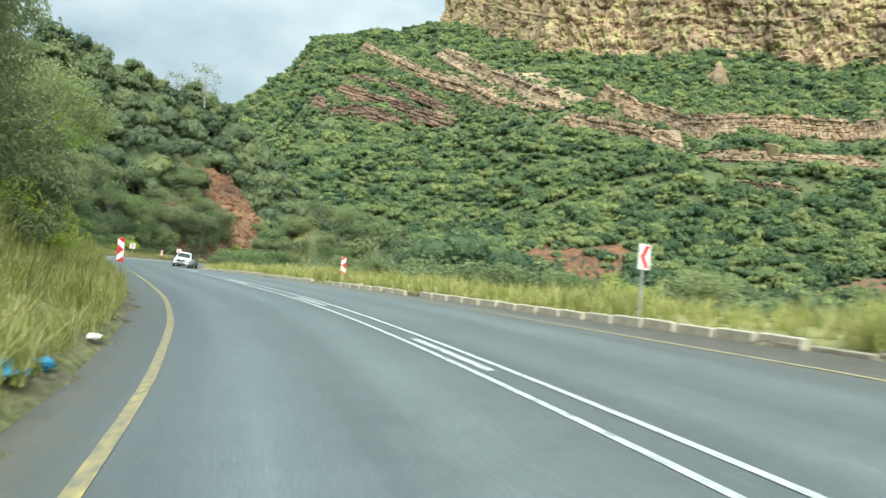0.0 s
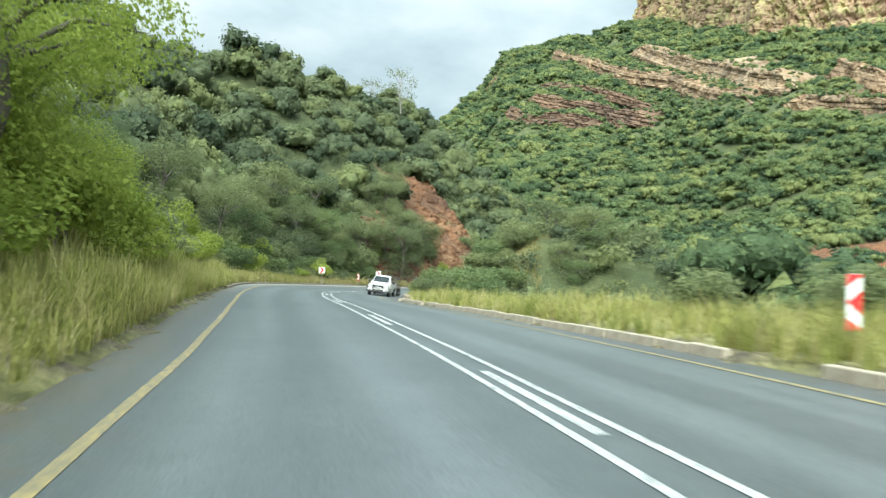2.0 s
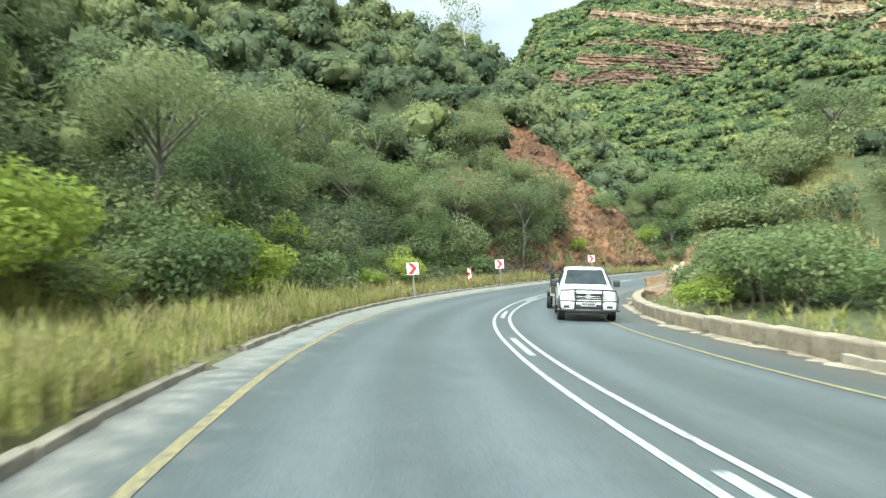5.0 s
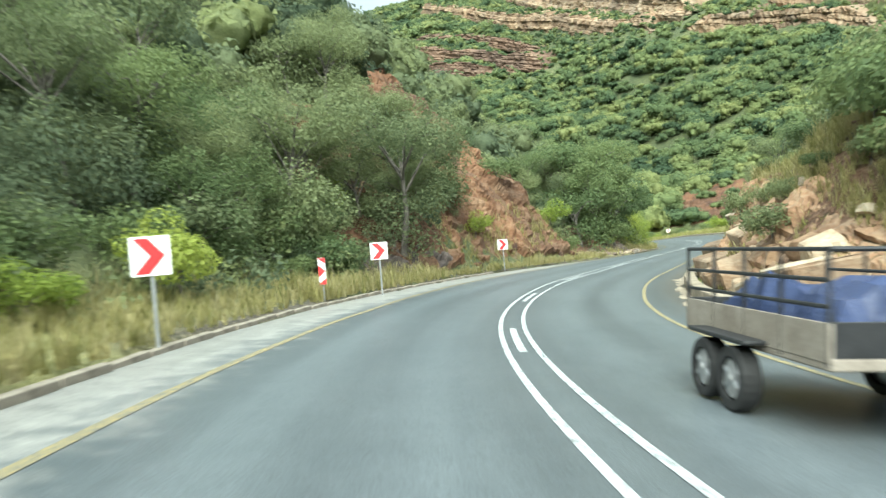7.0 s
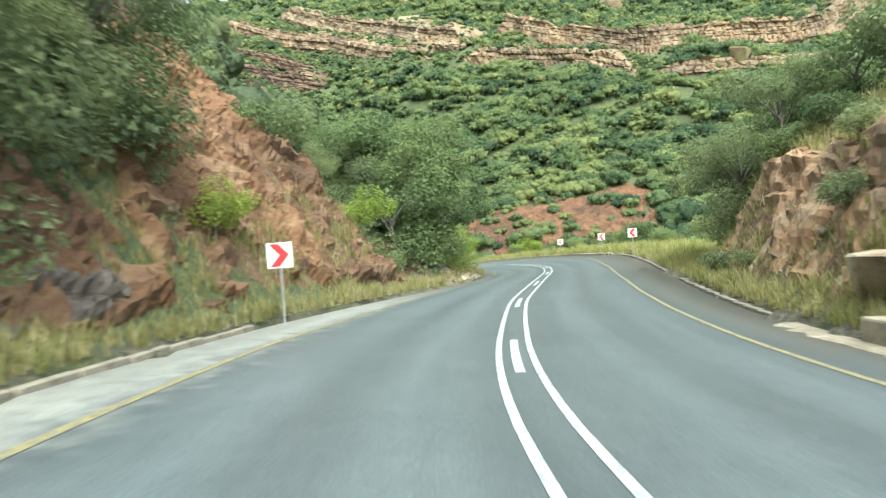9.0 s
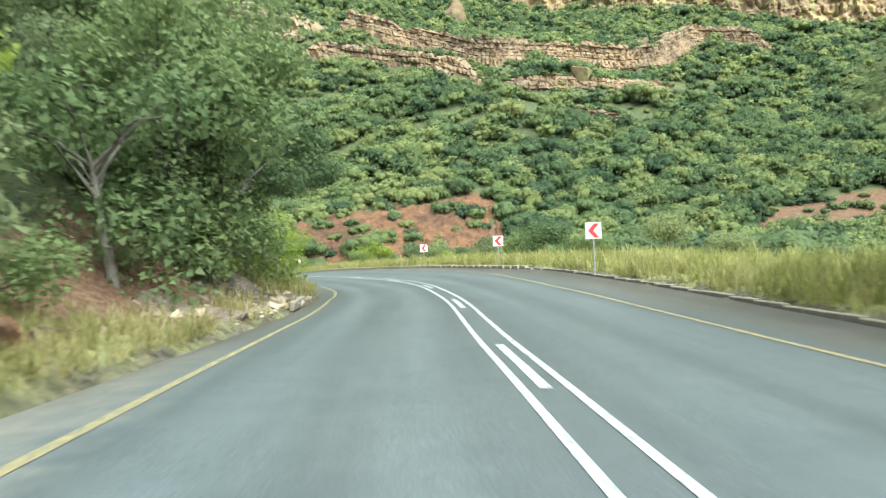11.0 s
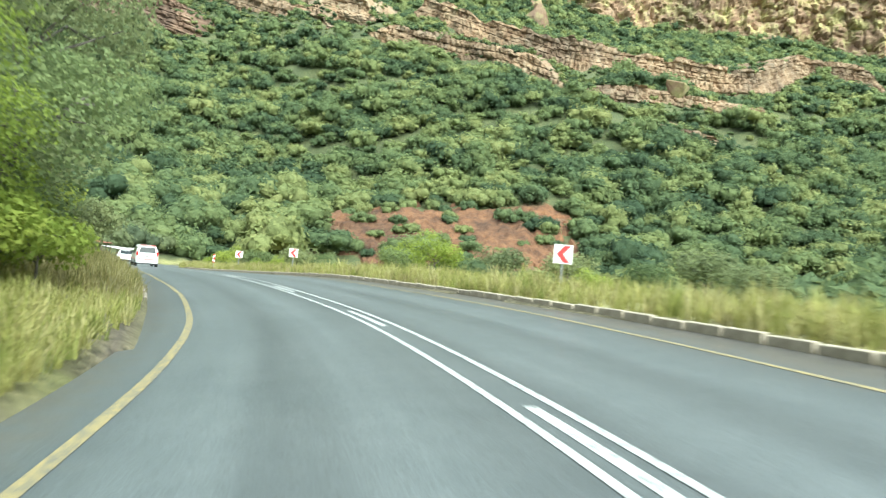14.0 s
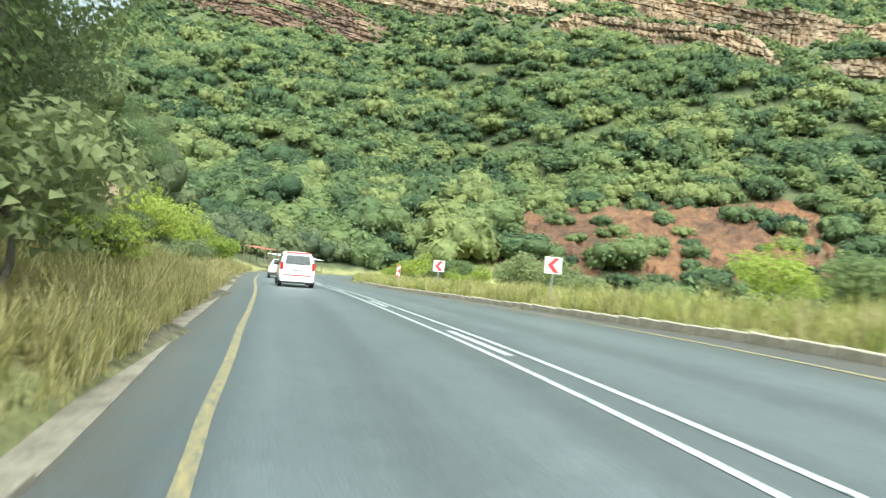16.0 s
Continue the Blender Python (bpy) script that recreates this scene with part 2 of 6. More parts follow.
REDBED = make_rock("red_strata", [(0.06, 0.034, 0.024), (0.135, 0.078, 0.052), (0.19, 0.125, 0.085), (0.25, 0.20, 0.15)], 0.2, 0.9, bump=0.35, bed=2.0)
DARK_ROCK = make_rock("dark_cut_rock", [(0.028, 0.022, 0.021), (0.070, 0.054, 0.048), (0.115, 0.092, 0.080), (0.22, 0.19, 0.165)], 0.8, 0.9, bump=0.08)
SCREE = make_rock("grey_scree", [(0.05, 0.036, 0.028), (0.12, 0.085, 0.062), (0.20, 0.16, 0.125), (0.28, 0.25, 0.215)], 1.6, 0.9, bump=0.08, bed=1.0)
EARTH = make_rock("slipped_red_earth", [(0.045, 0.022, 0.012), (0.130, 0.060, 0.027), (0.195, 0.098, 0.045), (0.27, 0.175, 0.10)], 0.35, 0.9, bump=0.25, bed=1.0)
REDROCK = make_rock("red_cut_rock", [(0.022, 0.014, 0.012), (0.075, 0.034, 0.017), (0.135, 0.064, 0.029), (0.23, 0.145, 0.085)], 0.55, 0.9, bump=0.10)
LEDGE = make_rock("ledge_sandstone", [(0.095, 0.046, 0.026), (0.20, 0.122, 0.070), (0.285, 0.21, 0.135), (0.33, 0.285, 0.215)], 0.20, 0.9, bump=0.35, bed=0.7)
CLIFF = make_rock("lichen_cliff", [(0.16, 0.085, 0.05), (0.28, 0.19, 0.12), (0.36, 0.305, 0.225)], 0.075, 1.0, lichen=(0.34, 0.315, 0.135), bump=1.5, bed=0.35)
FAR_LEAF = leafy("far_foliage", [(0.076, 0.122, 0.072), (0.138, 0.198, 0.102), (0.202, 0.266, 0.122), (0.285, 0.338, 0.142), (0.375, 0.400, 0.165)], 0.8, 0.42, False, True, 0.9)
HILL_LEAF = leafy("hillside_foliage", [(0.100, 0.138, 0.086), (0.175, 0.218, 0.128), (0.24, 0.28, 0.145), (0.33, 0.37, 0.16)], 0.75, 0.45, True, True, 3.0)
DARK_LEAF = leafy("dark_foliage", [(0.100, 0.148, 0.072), (0.170, 0.226, 0.100), (0.250, 0.305, 0.128)], 0.65, 0.5, True)
OLIVE_LEAF = leafy("olive_foliage", [(0.150, 0.188, 0.098), (0.235, 0.276, 0.138), (0.320, 0.352, 0.165)], 0.75, 0.5, True)
LIME_LEAF = leafy("bright_foliage", [(0.22, 0.30, 0.06), (0.34, 0.41, 0.09), (0.46, 0.51, 0.13)], 0.7, 0.55, True)
GRASS = leafy("verge_grass", [(0.26, 0.31, 0.085), (0.43, 0.44, 0.14), (0.55, 0.52, 0.21), (0.63, 0.58, 0.30)], 0.7, 0.5, True, True, 2.0)
STRAW = leafy("dry_grass", [(0.24, 0.25, 0.09), (0.40, 0.37, 0.15), (0.52, 0.46, 0.22), (0.58, 0.52, 0.30)], 0.7, 0.5, True, True, 2.0)
BARK = simple("grey_bark", (0.07, 0.06, 0.05), (0.20, 0.18, 0.155), 3.0, 0.9, bump=0.02)
PALE_BARK = simple("pale_dead_wood", (0.22, 0.20, 0.18), (0.40, 0.38, 0.35), 3.0, 0.9, bump=0.02)

# ---- mesh kit ----
def mesh_of(name, verts, faces, mats, smooth=False):
    """A mesh from an array of places and an array of faces (all of one size)."""
    me = bpy.data.meshes.new(name)
    verts, faces = np.asarray(verts, np.float32), np.asarray(faces, np.int32)
    k = faces.shape[1]
    me.vertices.add(len(verts))
    me.vertices.foreach_set("co", verts.ravel())
    me.loops.add(faces.size)
    me.loops.foreach_set("vertex_index", faces.ravel())
    me.polygons.add(len(faces))
    me.polygons.foreach_set("loop_start", np.arange(0, faces.size, k, dtype=np.int32))
    me.polygons.foreach_set("use_smooth", np.full(len(faces), smooth))
    for m in mats if isinstance(mats, (list, tuple)) else [mats]:
        me.materials.append(m)
    me.update(calc_edges=True)
    return me


def part(name, bm, mat, parent=None, label="", smooth=False):
    """Links a bmesh as one mesh object, under a thing or a part."""
    me = bpy.data.meshes.new(name)
    bm.to_mesh(me)
    bm.free()
    me.materials.append(mat)
    if smooth:
        me.polygons.foreach_set("use_smooth", np.full(len(me.polygons), True))
    ob = new(name, me)
    ob.parent = parent
    return tagged(ob, label)


def piece(name, me, parent=None, label=""):
    ob = new(name, me)
    ob.parent = parent
    return tagged(ob, label)


def box_bm(bm, sx, sy, sz, m=Matrix(), bevel=0.0):
    """A bevelled box of that size, centred on m, added to bm."""
    made = bmesh.ops.create_cube(bm, size=1.0, matrix=m @ Matrix.Diagonal((sx, sy, sz, 1)))
    if bevel:
        edges = list({e for v in made["verts"] for e in v.link_edges})
        bmesh.ops.bevel(bm, geom=edges, offset=bevel, segments=2, affect="EDGES", profile=0.5)
    return bm


def tube(points, radii, sides=7):
    """Places and quads of a tapering tube along a line."""
    pts = [Vector(p) for p in points]
    vs, fs = [], []
    for i, p in enumerate(pts):
        d = (pts[min(i + 1, len(pts) - 1)] - pts[max(i - 1, 0)]).normalized()
        a = d.orthogonal().normalized()
        c = d.cross(a)
        for k in range(sides):
            w = 2 * math.pi * k / sides
            vs.append(p + (a * math.cos(w) + c * math.sin(w)) * radii[i])
    for i in range(len(pts) - 1):
        for k in range(sides):
            j = (k + 1) % sides
            fs.append((i * sides + k, i * sides + j, (i + 1) * sides + j, (i + 1) * sides + k))
    return np.array([tuple(v) for v in vs]), np.array(fs)


def joined(bits):
    vs, fs, o = [], [], 0
    for v, f in bits:
        vs.append(v)
        fs.append(f + o)
        o += len(v)
    return np.concatenate(vs), np.concatenate(fs)


# ---- the road's line: places every 14 m, heights and cross fall ----
AXIS = [(13.96, -47.06), (10.9, -33.39), (7.85, -19.73), (4.82, -6.06), (1.67, 7.58), (-2.91, 20.77), (-9.05, 33.34), (-15.8, 45.62), (-22.43, 57.94), (-28.03, 70.76), (-31.95, 84.18), (-33.31, 98.08), (-31.77, 111.95), (-27.86, 125.38), (-22.82, 138.45), (-17.65, 151.47), (-13.56, 164.85), (-11.45, 178.65), (-11.32, 192.63), (-12.4, 206.59), (-13.69, 220.53), (-15.27, 234.48), (-16.53, 248.43), (-17.65, 262.39), (-17.01, 276.33), (-13.33, 289.78), (-6.85, 302.14), (0.42, 314.04)]
HEIGHTS = [(-50, -0.53, -4.8), (-30, -0.53, -4.8), (-10, -0.53, -4.8), (10, -0.62, -3.9), (30, -0.57, -1.8), (50, -0.52, 1.2), (70, -0.72, 4.3), (90, -1.15, 4.7), (110, -1.48, 4.4), (130, -1.63, 3.0), (150, -1.55, -1.2), (170, -1.43, -4.8), (190, -1.42, -5.8), (210, -1.45, -4.2), (230, -1.9, -1.5), (250, -2.45, -0.0), (270, -2.95, 0.0), (290, -3.4, 0.0), (310, -3.8, 0.0)]


def axis_samples():
    p = np.array(AXIS)
    p = np.vstack([2 * p[0] - p[1], p, 2 * p[-1] - p[-2]])
    out = []
    for i in range(1, len(p) - 2):
        for u in np.arange(0, 1, 1 / 14):
            a, b, c, d = p[i - 1], p[i], p[i + 1], p[i + 2]
            out.append(0.5 * (2 * b + (c - a) * u + (2 * a - 5 * b + 4 * c - d) * u * u + (3 * b - a - 3 * c + d) * u**3))
    xy = np.array(out)
    run = np.r_[0, np.cumsum(np.hypot(*np.diff(xy, axis=0).T))]
    s = np.arange(0, run[-1], 0.5)
    xy = np.stack([np.interp(s, run, xy[:, 0]), np.interp(s, run, xy[:, 1])], 1)
    h = np.array(HEIGHTS)
    s = s - 50.0
    z, fall = np.interp(s, h[:, 0], h[:, 1]), np.tan(np.radians(np.interp(s, h[:, 0], h[:, 2])))
    k = np.ones(21) / 21
    z = np.convolve(np.pad(z, 10, mode="edge"), k, "valid")
    fall = np.convolve(np.pad(fall, 10, mode="edge"), k, "valid")
    d = np.gradient(xy, axis=0)
    d /= np.hypot(*d.T)[:, None]
    return s, xy, z, fall, d


AX_S, AX_XY, AX_Z, AX_FALL, AX_DIR = axis_samples()
AX_RIGHT = np.stack([AX_DIR[:, 1], -AX_DIR[:, 0]], 1)
# widths from the centre: left kerb, right kerb, along the road
LEFT_S, LEFT_W = (-50, 45, 60, 88, 104, 128, 150, 186, 200, 215, 310), (4.9, 4.8, 4.65, 5.25, 5.55, 5.5, 4.9, 4.35, 4.55, 4.75, 4.6)
RIGHT_S, RIGHT_W = (-50, 4, 11.5, 19.5, 32, 47, 60, 79, 92, 104, 120, 134, 160, 170, 175, 192, 214, 310), (6.8, 6.6, 5.95, 5.25, 4.4, 4.2, 4.4, 5.1, 5.0, 4.85, 5.05, 5.6, 5.9, 6.0, 5.6, 5.2, 5.15, 4.8)


def left_edge(s):
    return np.interp(s, LEFT_S, LEFT_W)


def right_edge(s):
    return np.interp(s, RIGHT_S, RIGHT_W)


def on_road(s, lat, up=0.0):
    """World places at s metres along the road and lat metres right of its centre."""
    s, lat = np.asarray(s, float), np.asarray(lat, float)
    f = [np.interp(s, AX_S, c) for c in (AX_XY[:, 0], AX_XY[:, 1], AX_Z, AX_FALL, AX_RIGHT[:, 0], AX_RIGHT[:, 1])]
    z = f[2] - f[3] * np.clip(lat, -7, 7) + up
    return np.stack([f[0] + f[4] * lat, f[1] + f[5] * lat, z], -1)


def heading(s):
    """Degrees by which the road's way ahead is turned from +y, to the left."""
    d = [np.interp(s, AX_S, AX_DIR[:, 0]), np.interp(s, AX_S, AX_DIR[:, 1])]
    return math.degrees(math.atan2(-d[0], d[1]))


def near_road(x, y):
    """For arrays of places: metres along, metres right of the centre, height and cross fall there."""
    x, y = np.ravel(x), np.ravel(y)
    best = np.empty(len(x), int)
    ax = AX_XY[::2]
    for a in range(0, len(x), 4000):
        d = (x[a : a + 4000, None] - ax[:, 0]) ** 2 + (y[a : a + 4000, None] - ax[:, 1]) ** 2
        best[a : a + 4000] = d.argmin(1) * 2
    off = np.stack([x, y], 1) - AX_XY[best]
    along = (off * AX_DIR[best]).sum(1)
    lat = (off * AX_RIGHT[best]).sum(1)
    lat = np.where(np.abs(along) > 4, np.sign(lat) * np.hypot(along, lat), lat)
    return AX_S[best] + np.clip(along, -0.5, 0.5), lat, AX_Z[best], AX_FALL[best]


def ripple(x, y, size, seed=0.0):
    """A cheap smooth noise of about +-1 for arrays, from turned sines."""
    out = 0.0
    for i in range(5):
        a, k = 1.3 + 2.1 * i + seed, (1.0 + 0.83 * i) * 2 * math.pi / size
        out = out + np.sin(k * (x * math.cos(a) + y * math.sin(a)) + 1.7 * i + seed * 3.1 + 1.3 * np.sin(k * 0.6 * (y * math.cos(a) - x * math.sin(a)) + i)) / (1 + 0.6 * i)
    return out / 2.2


def smooth01(v, a, b):
    t = np.clip((v - a) / (b - a), 0, 1)
    return t * t * (3 - 2 * t)


def mountain(x, y):
    """The far mountain: a long slope up to a high shoulder, a wooded gully, a broad spur beside it, and a flank that falls to the left."""
    r = np.hypot(x, y)
    k = np.minimum(1.0, 1150.0 / np.maximum(r, 1.0))
    z = 0.1424 * x * k + 0.476 * y * k - 154.5
    z = z + 7 * ripple(x, y, 230, 1.0) * smooth01(z, 10, 60) + 4.0 * ripple(x, y, 75, 2.0) * smooth01(z, 5, 30)
    c = x - (22 - (y - 354) * 0.127)
    z = z - 24 * np.exp(-(((c - 2) / 38) ** 2)) * smooth01(y, 325, 420) * (1 - smooth01(y, 640, 780))
    z = z + 15 * np.exp(-(((c - 125) / 62) ** 2)) * smooth01(y, 390, 500) * (1 - smooth01(y, 640, 760))
    side = -(x * 0.981 + y * 0.196)
    return z - np.where(side > 0, np.minimum(side, 30) * 1.5 + np.maximum(side - 30, 0) * 0.65, 0)


def terrain(x, y, dirt=False):
    """Ground height and how much bare earth shows, for arrays of places."""
    x, y = np.ravel(np.asarray(x, float)), np.ravel(np.asarray(y, float))
    s, lat, zc, fall = near_road(x, y)
    le, re = left_edge(s), right_edge(s)
    u, v = -lat - le, lat - re
    zl = zc + fall * np.clip(le, 0, 7)
    zr = zc - fall * np.clip(re, 0, 7)
    # the hill on the left: verge, bank, cut face, ridge
    cut = smooth01(s, 116, 126) * (1 - smooth01(s, 144, 150))
    verge = 2.4 - 1.3 * smooth01(s, 150, 158) * (1 - smooth01(s, 168, 178)) - 1.3 * (1 - smooth01(s, 10, 30)) + 1.0 * smooth01(s, 60, 80) * (1 - cut) - 1.2 * cut
    steep = 0.74 + 0.16 * smooth01(s, 60, 115)
    up = np.maximum(u - verge, 0)
    crest = np.interp(s, (0, 60, 110, 150, 180, 300), (37, 37, 34, 34, 40, 41)) / steep + 5 * ripple(x, y, 60, 4.0)
    hill = np.where(up < crest, up * steep, crest * steep - (up - crest) * 0.35)
    hill = hill + cut * np.minimum(up * 0.6, 2.5)
    hill = hill * (1 - smooth01(s, 268, 300)) + np.minimum(up * 0.2, 4) * smooth01(s, 268, 300)
    hill = hill + 0.9 * ripple(x, y, 17, 5.0) * smooth01(up, 1, 10) + 0.25 * ripple(x, y, 4.0, 6.0) * smooth01(up, 0.5, 3)
    left = zl + 0.12 + 0.10 * np.minimum(np.maximum(u, 0), verge) + hill
    # the right: verge, spur with a rock face, valley
    spur = smooth01(s, 96, 110) * (1 - smooth01(s, 138, 147))
    wide = 5.0 - 2.5 * smooth01(s, 40, 55) * (1 - smooth01(s, 70, 80)) + 5.0 * smooth01(s, 152, 165)
    drop = np.maximum(v - wide, 0)
    valley = -np.minimum(drop * 0.42, 6.5) + 0.5 * ripple(x, y, 23, 7.0) * smooth01(drop, 1, 9)
    face = np.maximum(v - 1.2, 0)
    bluff = smooth01(s, 116, 123)
    rise = np.minimum(face * (1.25 + 0.9 * bluff), 2.5 + 0.2 * bluff + 0.48 * face) + 0.5 * ripple(x, y, 9, 8.0) * smooth01(face, 0.5, 3) - np.maximum(face - 9, 0) * 0.75
    right = zr + 0.12 + 0.06 * np.clip(v, 0, 3) + np.where(spur > 0.001, spur * np.maximum(rise, -7) + (1 - spur) * valley, valley)
    z = np.where(u > 0, left, np.where(v > 0, right, zc - fall * np.clip(lat, -7, 7) - 0.35))
    m = mountain(x, y)
    z = np.where((np.abs(lat) > 45), np.maximum(z, m), z)
    far = smooth01(np.hypot(x - 0, y - 150), 1250, 2200)
    z = np.where(m > z - 4, np.maximum(z, m), z)
    z = z * (1 - far) + far * np.clip(z, -8, 260)
    earth = cut * smooth01(s, 126, 134) * smooth01(u, 1.2, 2.2) * (1 - smooth01(u, 9, 14)) * (u > 0)
    high_slip = np.hypot((s - 140) / 7.0, (u - 15) / 5.0) + 0.3 * ripple(x, y, 7, 3.0)
    earth = np.maximum(earth, (1 - smooth01(high_slip, 0.75, 1.05)) * (u > 0))
    e2 = np.hypot((x - 50) / 37, (y - 331 + 0.2 * (x - 50)) / 25)
    e2 = e2 + 0.34 * ripple(x, y, 24, 9.0) + 0.16 * ripple(x, y, 9, 4.0)
    earth = np.maximum(earth, 1 - smooth01(e2, 0.7, 1.05))
    earth = np.maximum(earth, spur * smooth01(v, 0.6, 1.5) * (1 - smooth01(v, 3.5, 5.5)) * 0.8 * (v > 0))
    e3 = np.hypot((x - 190) / 45, (y - 290) / 12)
    earth = np.maximum(earth, 0.75 * (1 - smooth01(e3, 0.6, 1.1)))
    bank = smooth01(s, 146, 152) * (1 - smooth01(s, 168, 175)) * smooth01(u, 0.3, 1.0) * (1 - smooth01(u, 4, 7)) * (u > 0)
    earth = np.maximum(earth, 0.8 * bank)
    soil = 0.62 * (1 - smooth01(np.where(u > 0, u, v), 0.25, 0.75)) * ((u > -0.2) | (v > -0.2))
    grassy = 4.5 * (1 - smooth01(s, 72, 84) + smooth01(s, 186, 196) * (1 - smooth01(s, 235, 250)))
    straw = np.where(u > 0, 1 - smooth01(u, verge + 0.3 + grassy, verge + 2.0 + grassy), np.where(v > 0, 1 - smooth01(v, wide + 2, wide + 7), 0))
    straw = np.where((v > 0) & (s > 74) & (s < 112), straw * 0.15, straw)
    straw = np.maximum(straw * (1 - spur), 0.7 * spur * (v > 0) * smooth01(v, 3.5, 5.0) * (1 - smooth01(v, 9, 11)) * smooth01(s, 103, 108))
    return (z, earth, soil, straw) if dirt else (z, earth)


def graded(lo, fine0, fine1, hi, step, grow):
    """Coordinates that lie close together between fine0 and fine1 and ever wider outside."""
    mid = list(np.arange(fine0, fine1 + 0.01, step))
    for end, sign in ((hi, 1), (lo, -1)):
        d, p = step, mid[-1] if sign > 0 else mid[0]
        while sign * (end - p) > 0:
            d = min(d * grow, 9.0) if abs(p) < 900 else d * 1.35
            p += sign * d
            mid = mid + [p] if sign > 0 else [p] + mid
    return np.array(mid)


def build_ground():
    gx, gy = graded(-3500, -62, 34, 3500, 1.0, 1.09), graded(-3000, -30, 262, 3500, 1.0, 1.09)
    X, Y = np.meshgrid(gx, gy)
    z, earth, soil, straw = terrain(X, Y, True)
    nx, ny = len(gx), len(gy)
    i = np.arange(nx * ny).reshape(ny, nx)
    f = np.stack([i[:-1, :-1], i[:-1, 1:], i[1:, 1:], i[1:, :-1]], -1).reshape(-1, 4)
    me = mesh_of("ground", np.stack([X.ravel(), Y.ravel(), z], 1), f, GROUND, True)
    a = me.attributes.new("earth", "FLOAT", "POINT")
    a.data.foreach_set("value", earth.astype(np.float32))
    me.attributes.new("dirt", "FLOAT", "POINT").data.foreach_set("value", soil.astype(np.float32))
    me.attributes.new("straw", "FLOAT", "POINT").data.foreach_set("value", straw.astype(np.float32))
    return tagged(new("ground", me), "overgrown valley ground with red earth cuts", "ground", kind="structure")


build_ground()


def strip(name, s0, s1, lat0, lat1, up, mat, step=1.0, down=0.0, uv=False, parent=None):
    """A band along the road between two offsets (numbers or functions of s), with thickness if down is given."""
    s = np.arange(s0, s1 + 0.001, step)
    a, b = (v(s) if callable(v) else np.full(len(s), v) for v in (lat0, lat1))
    cols = [on_road(s, a, up), on_road(s, b, up)]
    lats = [a, b]
    if not down:
        pass
    else:
        cols = [on_road(s, a, up - down)] + cols + [on_road(s, b, up - down)]
        lats = [a] + lats + [b]
    k, n = len(cols), len(s)
    v = np.stack(cols, 1).reshape(-1, 3)
    i = np.arange(n * k).reshape(n, k)
    f = np.stack([i[:-1, :-1], i[:-1, 1:], i[1:, 1:], i[1:, :-1]], -1).reshape(-1, 4)
    me = mesh_of(name, v, f, mat, False)
    if uv:
        lat = np.stack(lats, 1).ravel()
        run = np.repeat(s, k)
        layer = me.uv_layers.new(name="UVMap")
        idx = f.ravel()
        layer.data.foreach_set("uv", np.stack([lat[idx], run[idx]], 1).astype(np.float32).ravel())
    ob = new(name, me)
    ob.parent = parent
    return ob


def build_road():
    s = np.arange(-50, 310.01, 0.5)
    f = np.linspace(0, 1, 13)
    a, b = -left_edge(s) + 0.02, right_edge(s) - 0.02
    lat = a[:, None] + (b - a)[:, None] * f
    rows = [on_road(s, lat[:, 0], -0.5)] + [on_road(s, lat[:, k]) for k in range(13)] + [on_road(s, lat[:, -1], -0.5)]
    lat = np.concatenate([lat[:, :1], lat, lat[:, -1:]], 1)
    v = np.stack(rows, 1).reshape(-1, 3)
    i = np.arange(len(s) * 15).reshape(len(s), 15)
    q = np.stack([i[:-1, :-1], i[:-1, 1:], i[1:, 1:], i[1:, :-1]], -1).reshape(-1, 4)
    me = mesh_of("road", v, q, ASPHALT)
    layer = me.uv_layers.new(name="UVMap")
    layer.data.foreach_set("uv", np.stack([lat.ravel()[q.ravel()], np.repeat(s, 15)[q.ravel()]], 1).astype(np.float32).ravel())
    return tagged(new("road", me), "grey asphalt mountain road with worn gravelly edges", "road", kind="structure")


build_road()

# ---- road markings ----
def marking(name, s0, s1, lat, width, mat, label, up=0.007, jitter=0.0):
    at = lat if callable(lat) else (lambda q: np.full(len(q), lat))
    ob = strip(name, s0, s1, lambda q: at(q) + jitter * np.sin(q * 0.9) - width / 2, lambda q: at(q) + jitter * np.sin(q * 0.9) + width / 2, up, mat, 0.5)
    return tagged(ob, label, "road marking", kind="structure")


def middle(q):
    """How far the painted middle strays from the road's own line."""
    return np.interp(q, (0, 45, 75, 90, 100, 110, 118, 126, 134, 150, 166, 206, 300), (0.01, 0.11, 0.08, 0.04, 0.0, -0.08, -0.12, -0.06, -0.10, 0.0, 0.10, 0.13, 0.10))


marking("centre_line", -50, 308, lambda q: middle(q) - 0.24, 0.095, WHITE_LINE, "solid white centre line, worn paint on asphalt")
marking("centre_line", -50, 308, lambda q: middle(q) + 0.24, 0.095, WHITE_LINE, "solid white centre line, worn paint on asphalt")
marking("edge_line", -50, 308, lambda q: np.interp(q, (0, 6, 25, 45, 65, 82, 92, 100, 106, 113, 124, 134, 165, 173, 187, 199, 207, 300), (-4.0, -4.0, -3.92, -3.68, -3.8, -4.12, -4.15, -3.95, -3.88, -4.05, -4.2, -4.08, -4.05, -3.74, -3.5, -3.52, -3.72, -3.6)), 0.13, YELLOW_LINE, "yellow edge line, faded paint on asphalt", 0.007, 0.008)
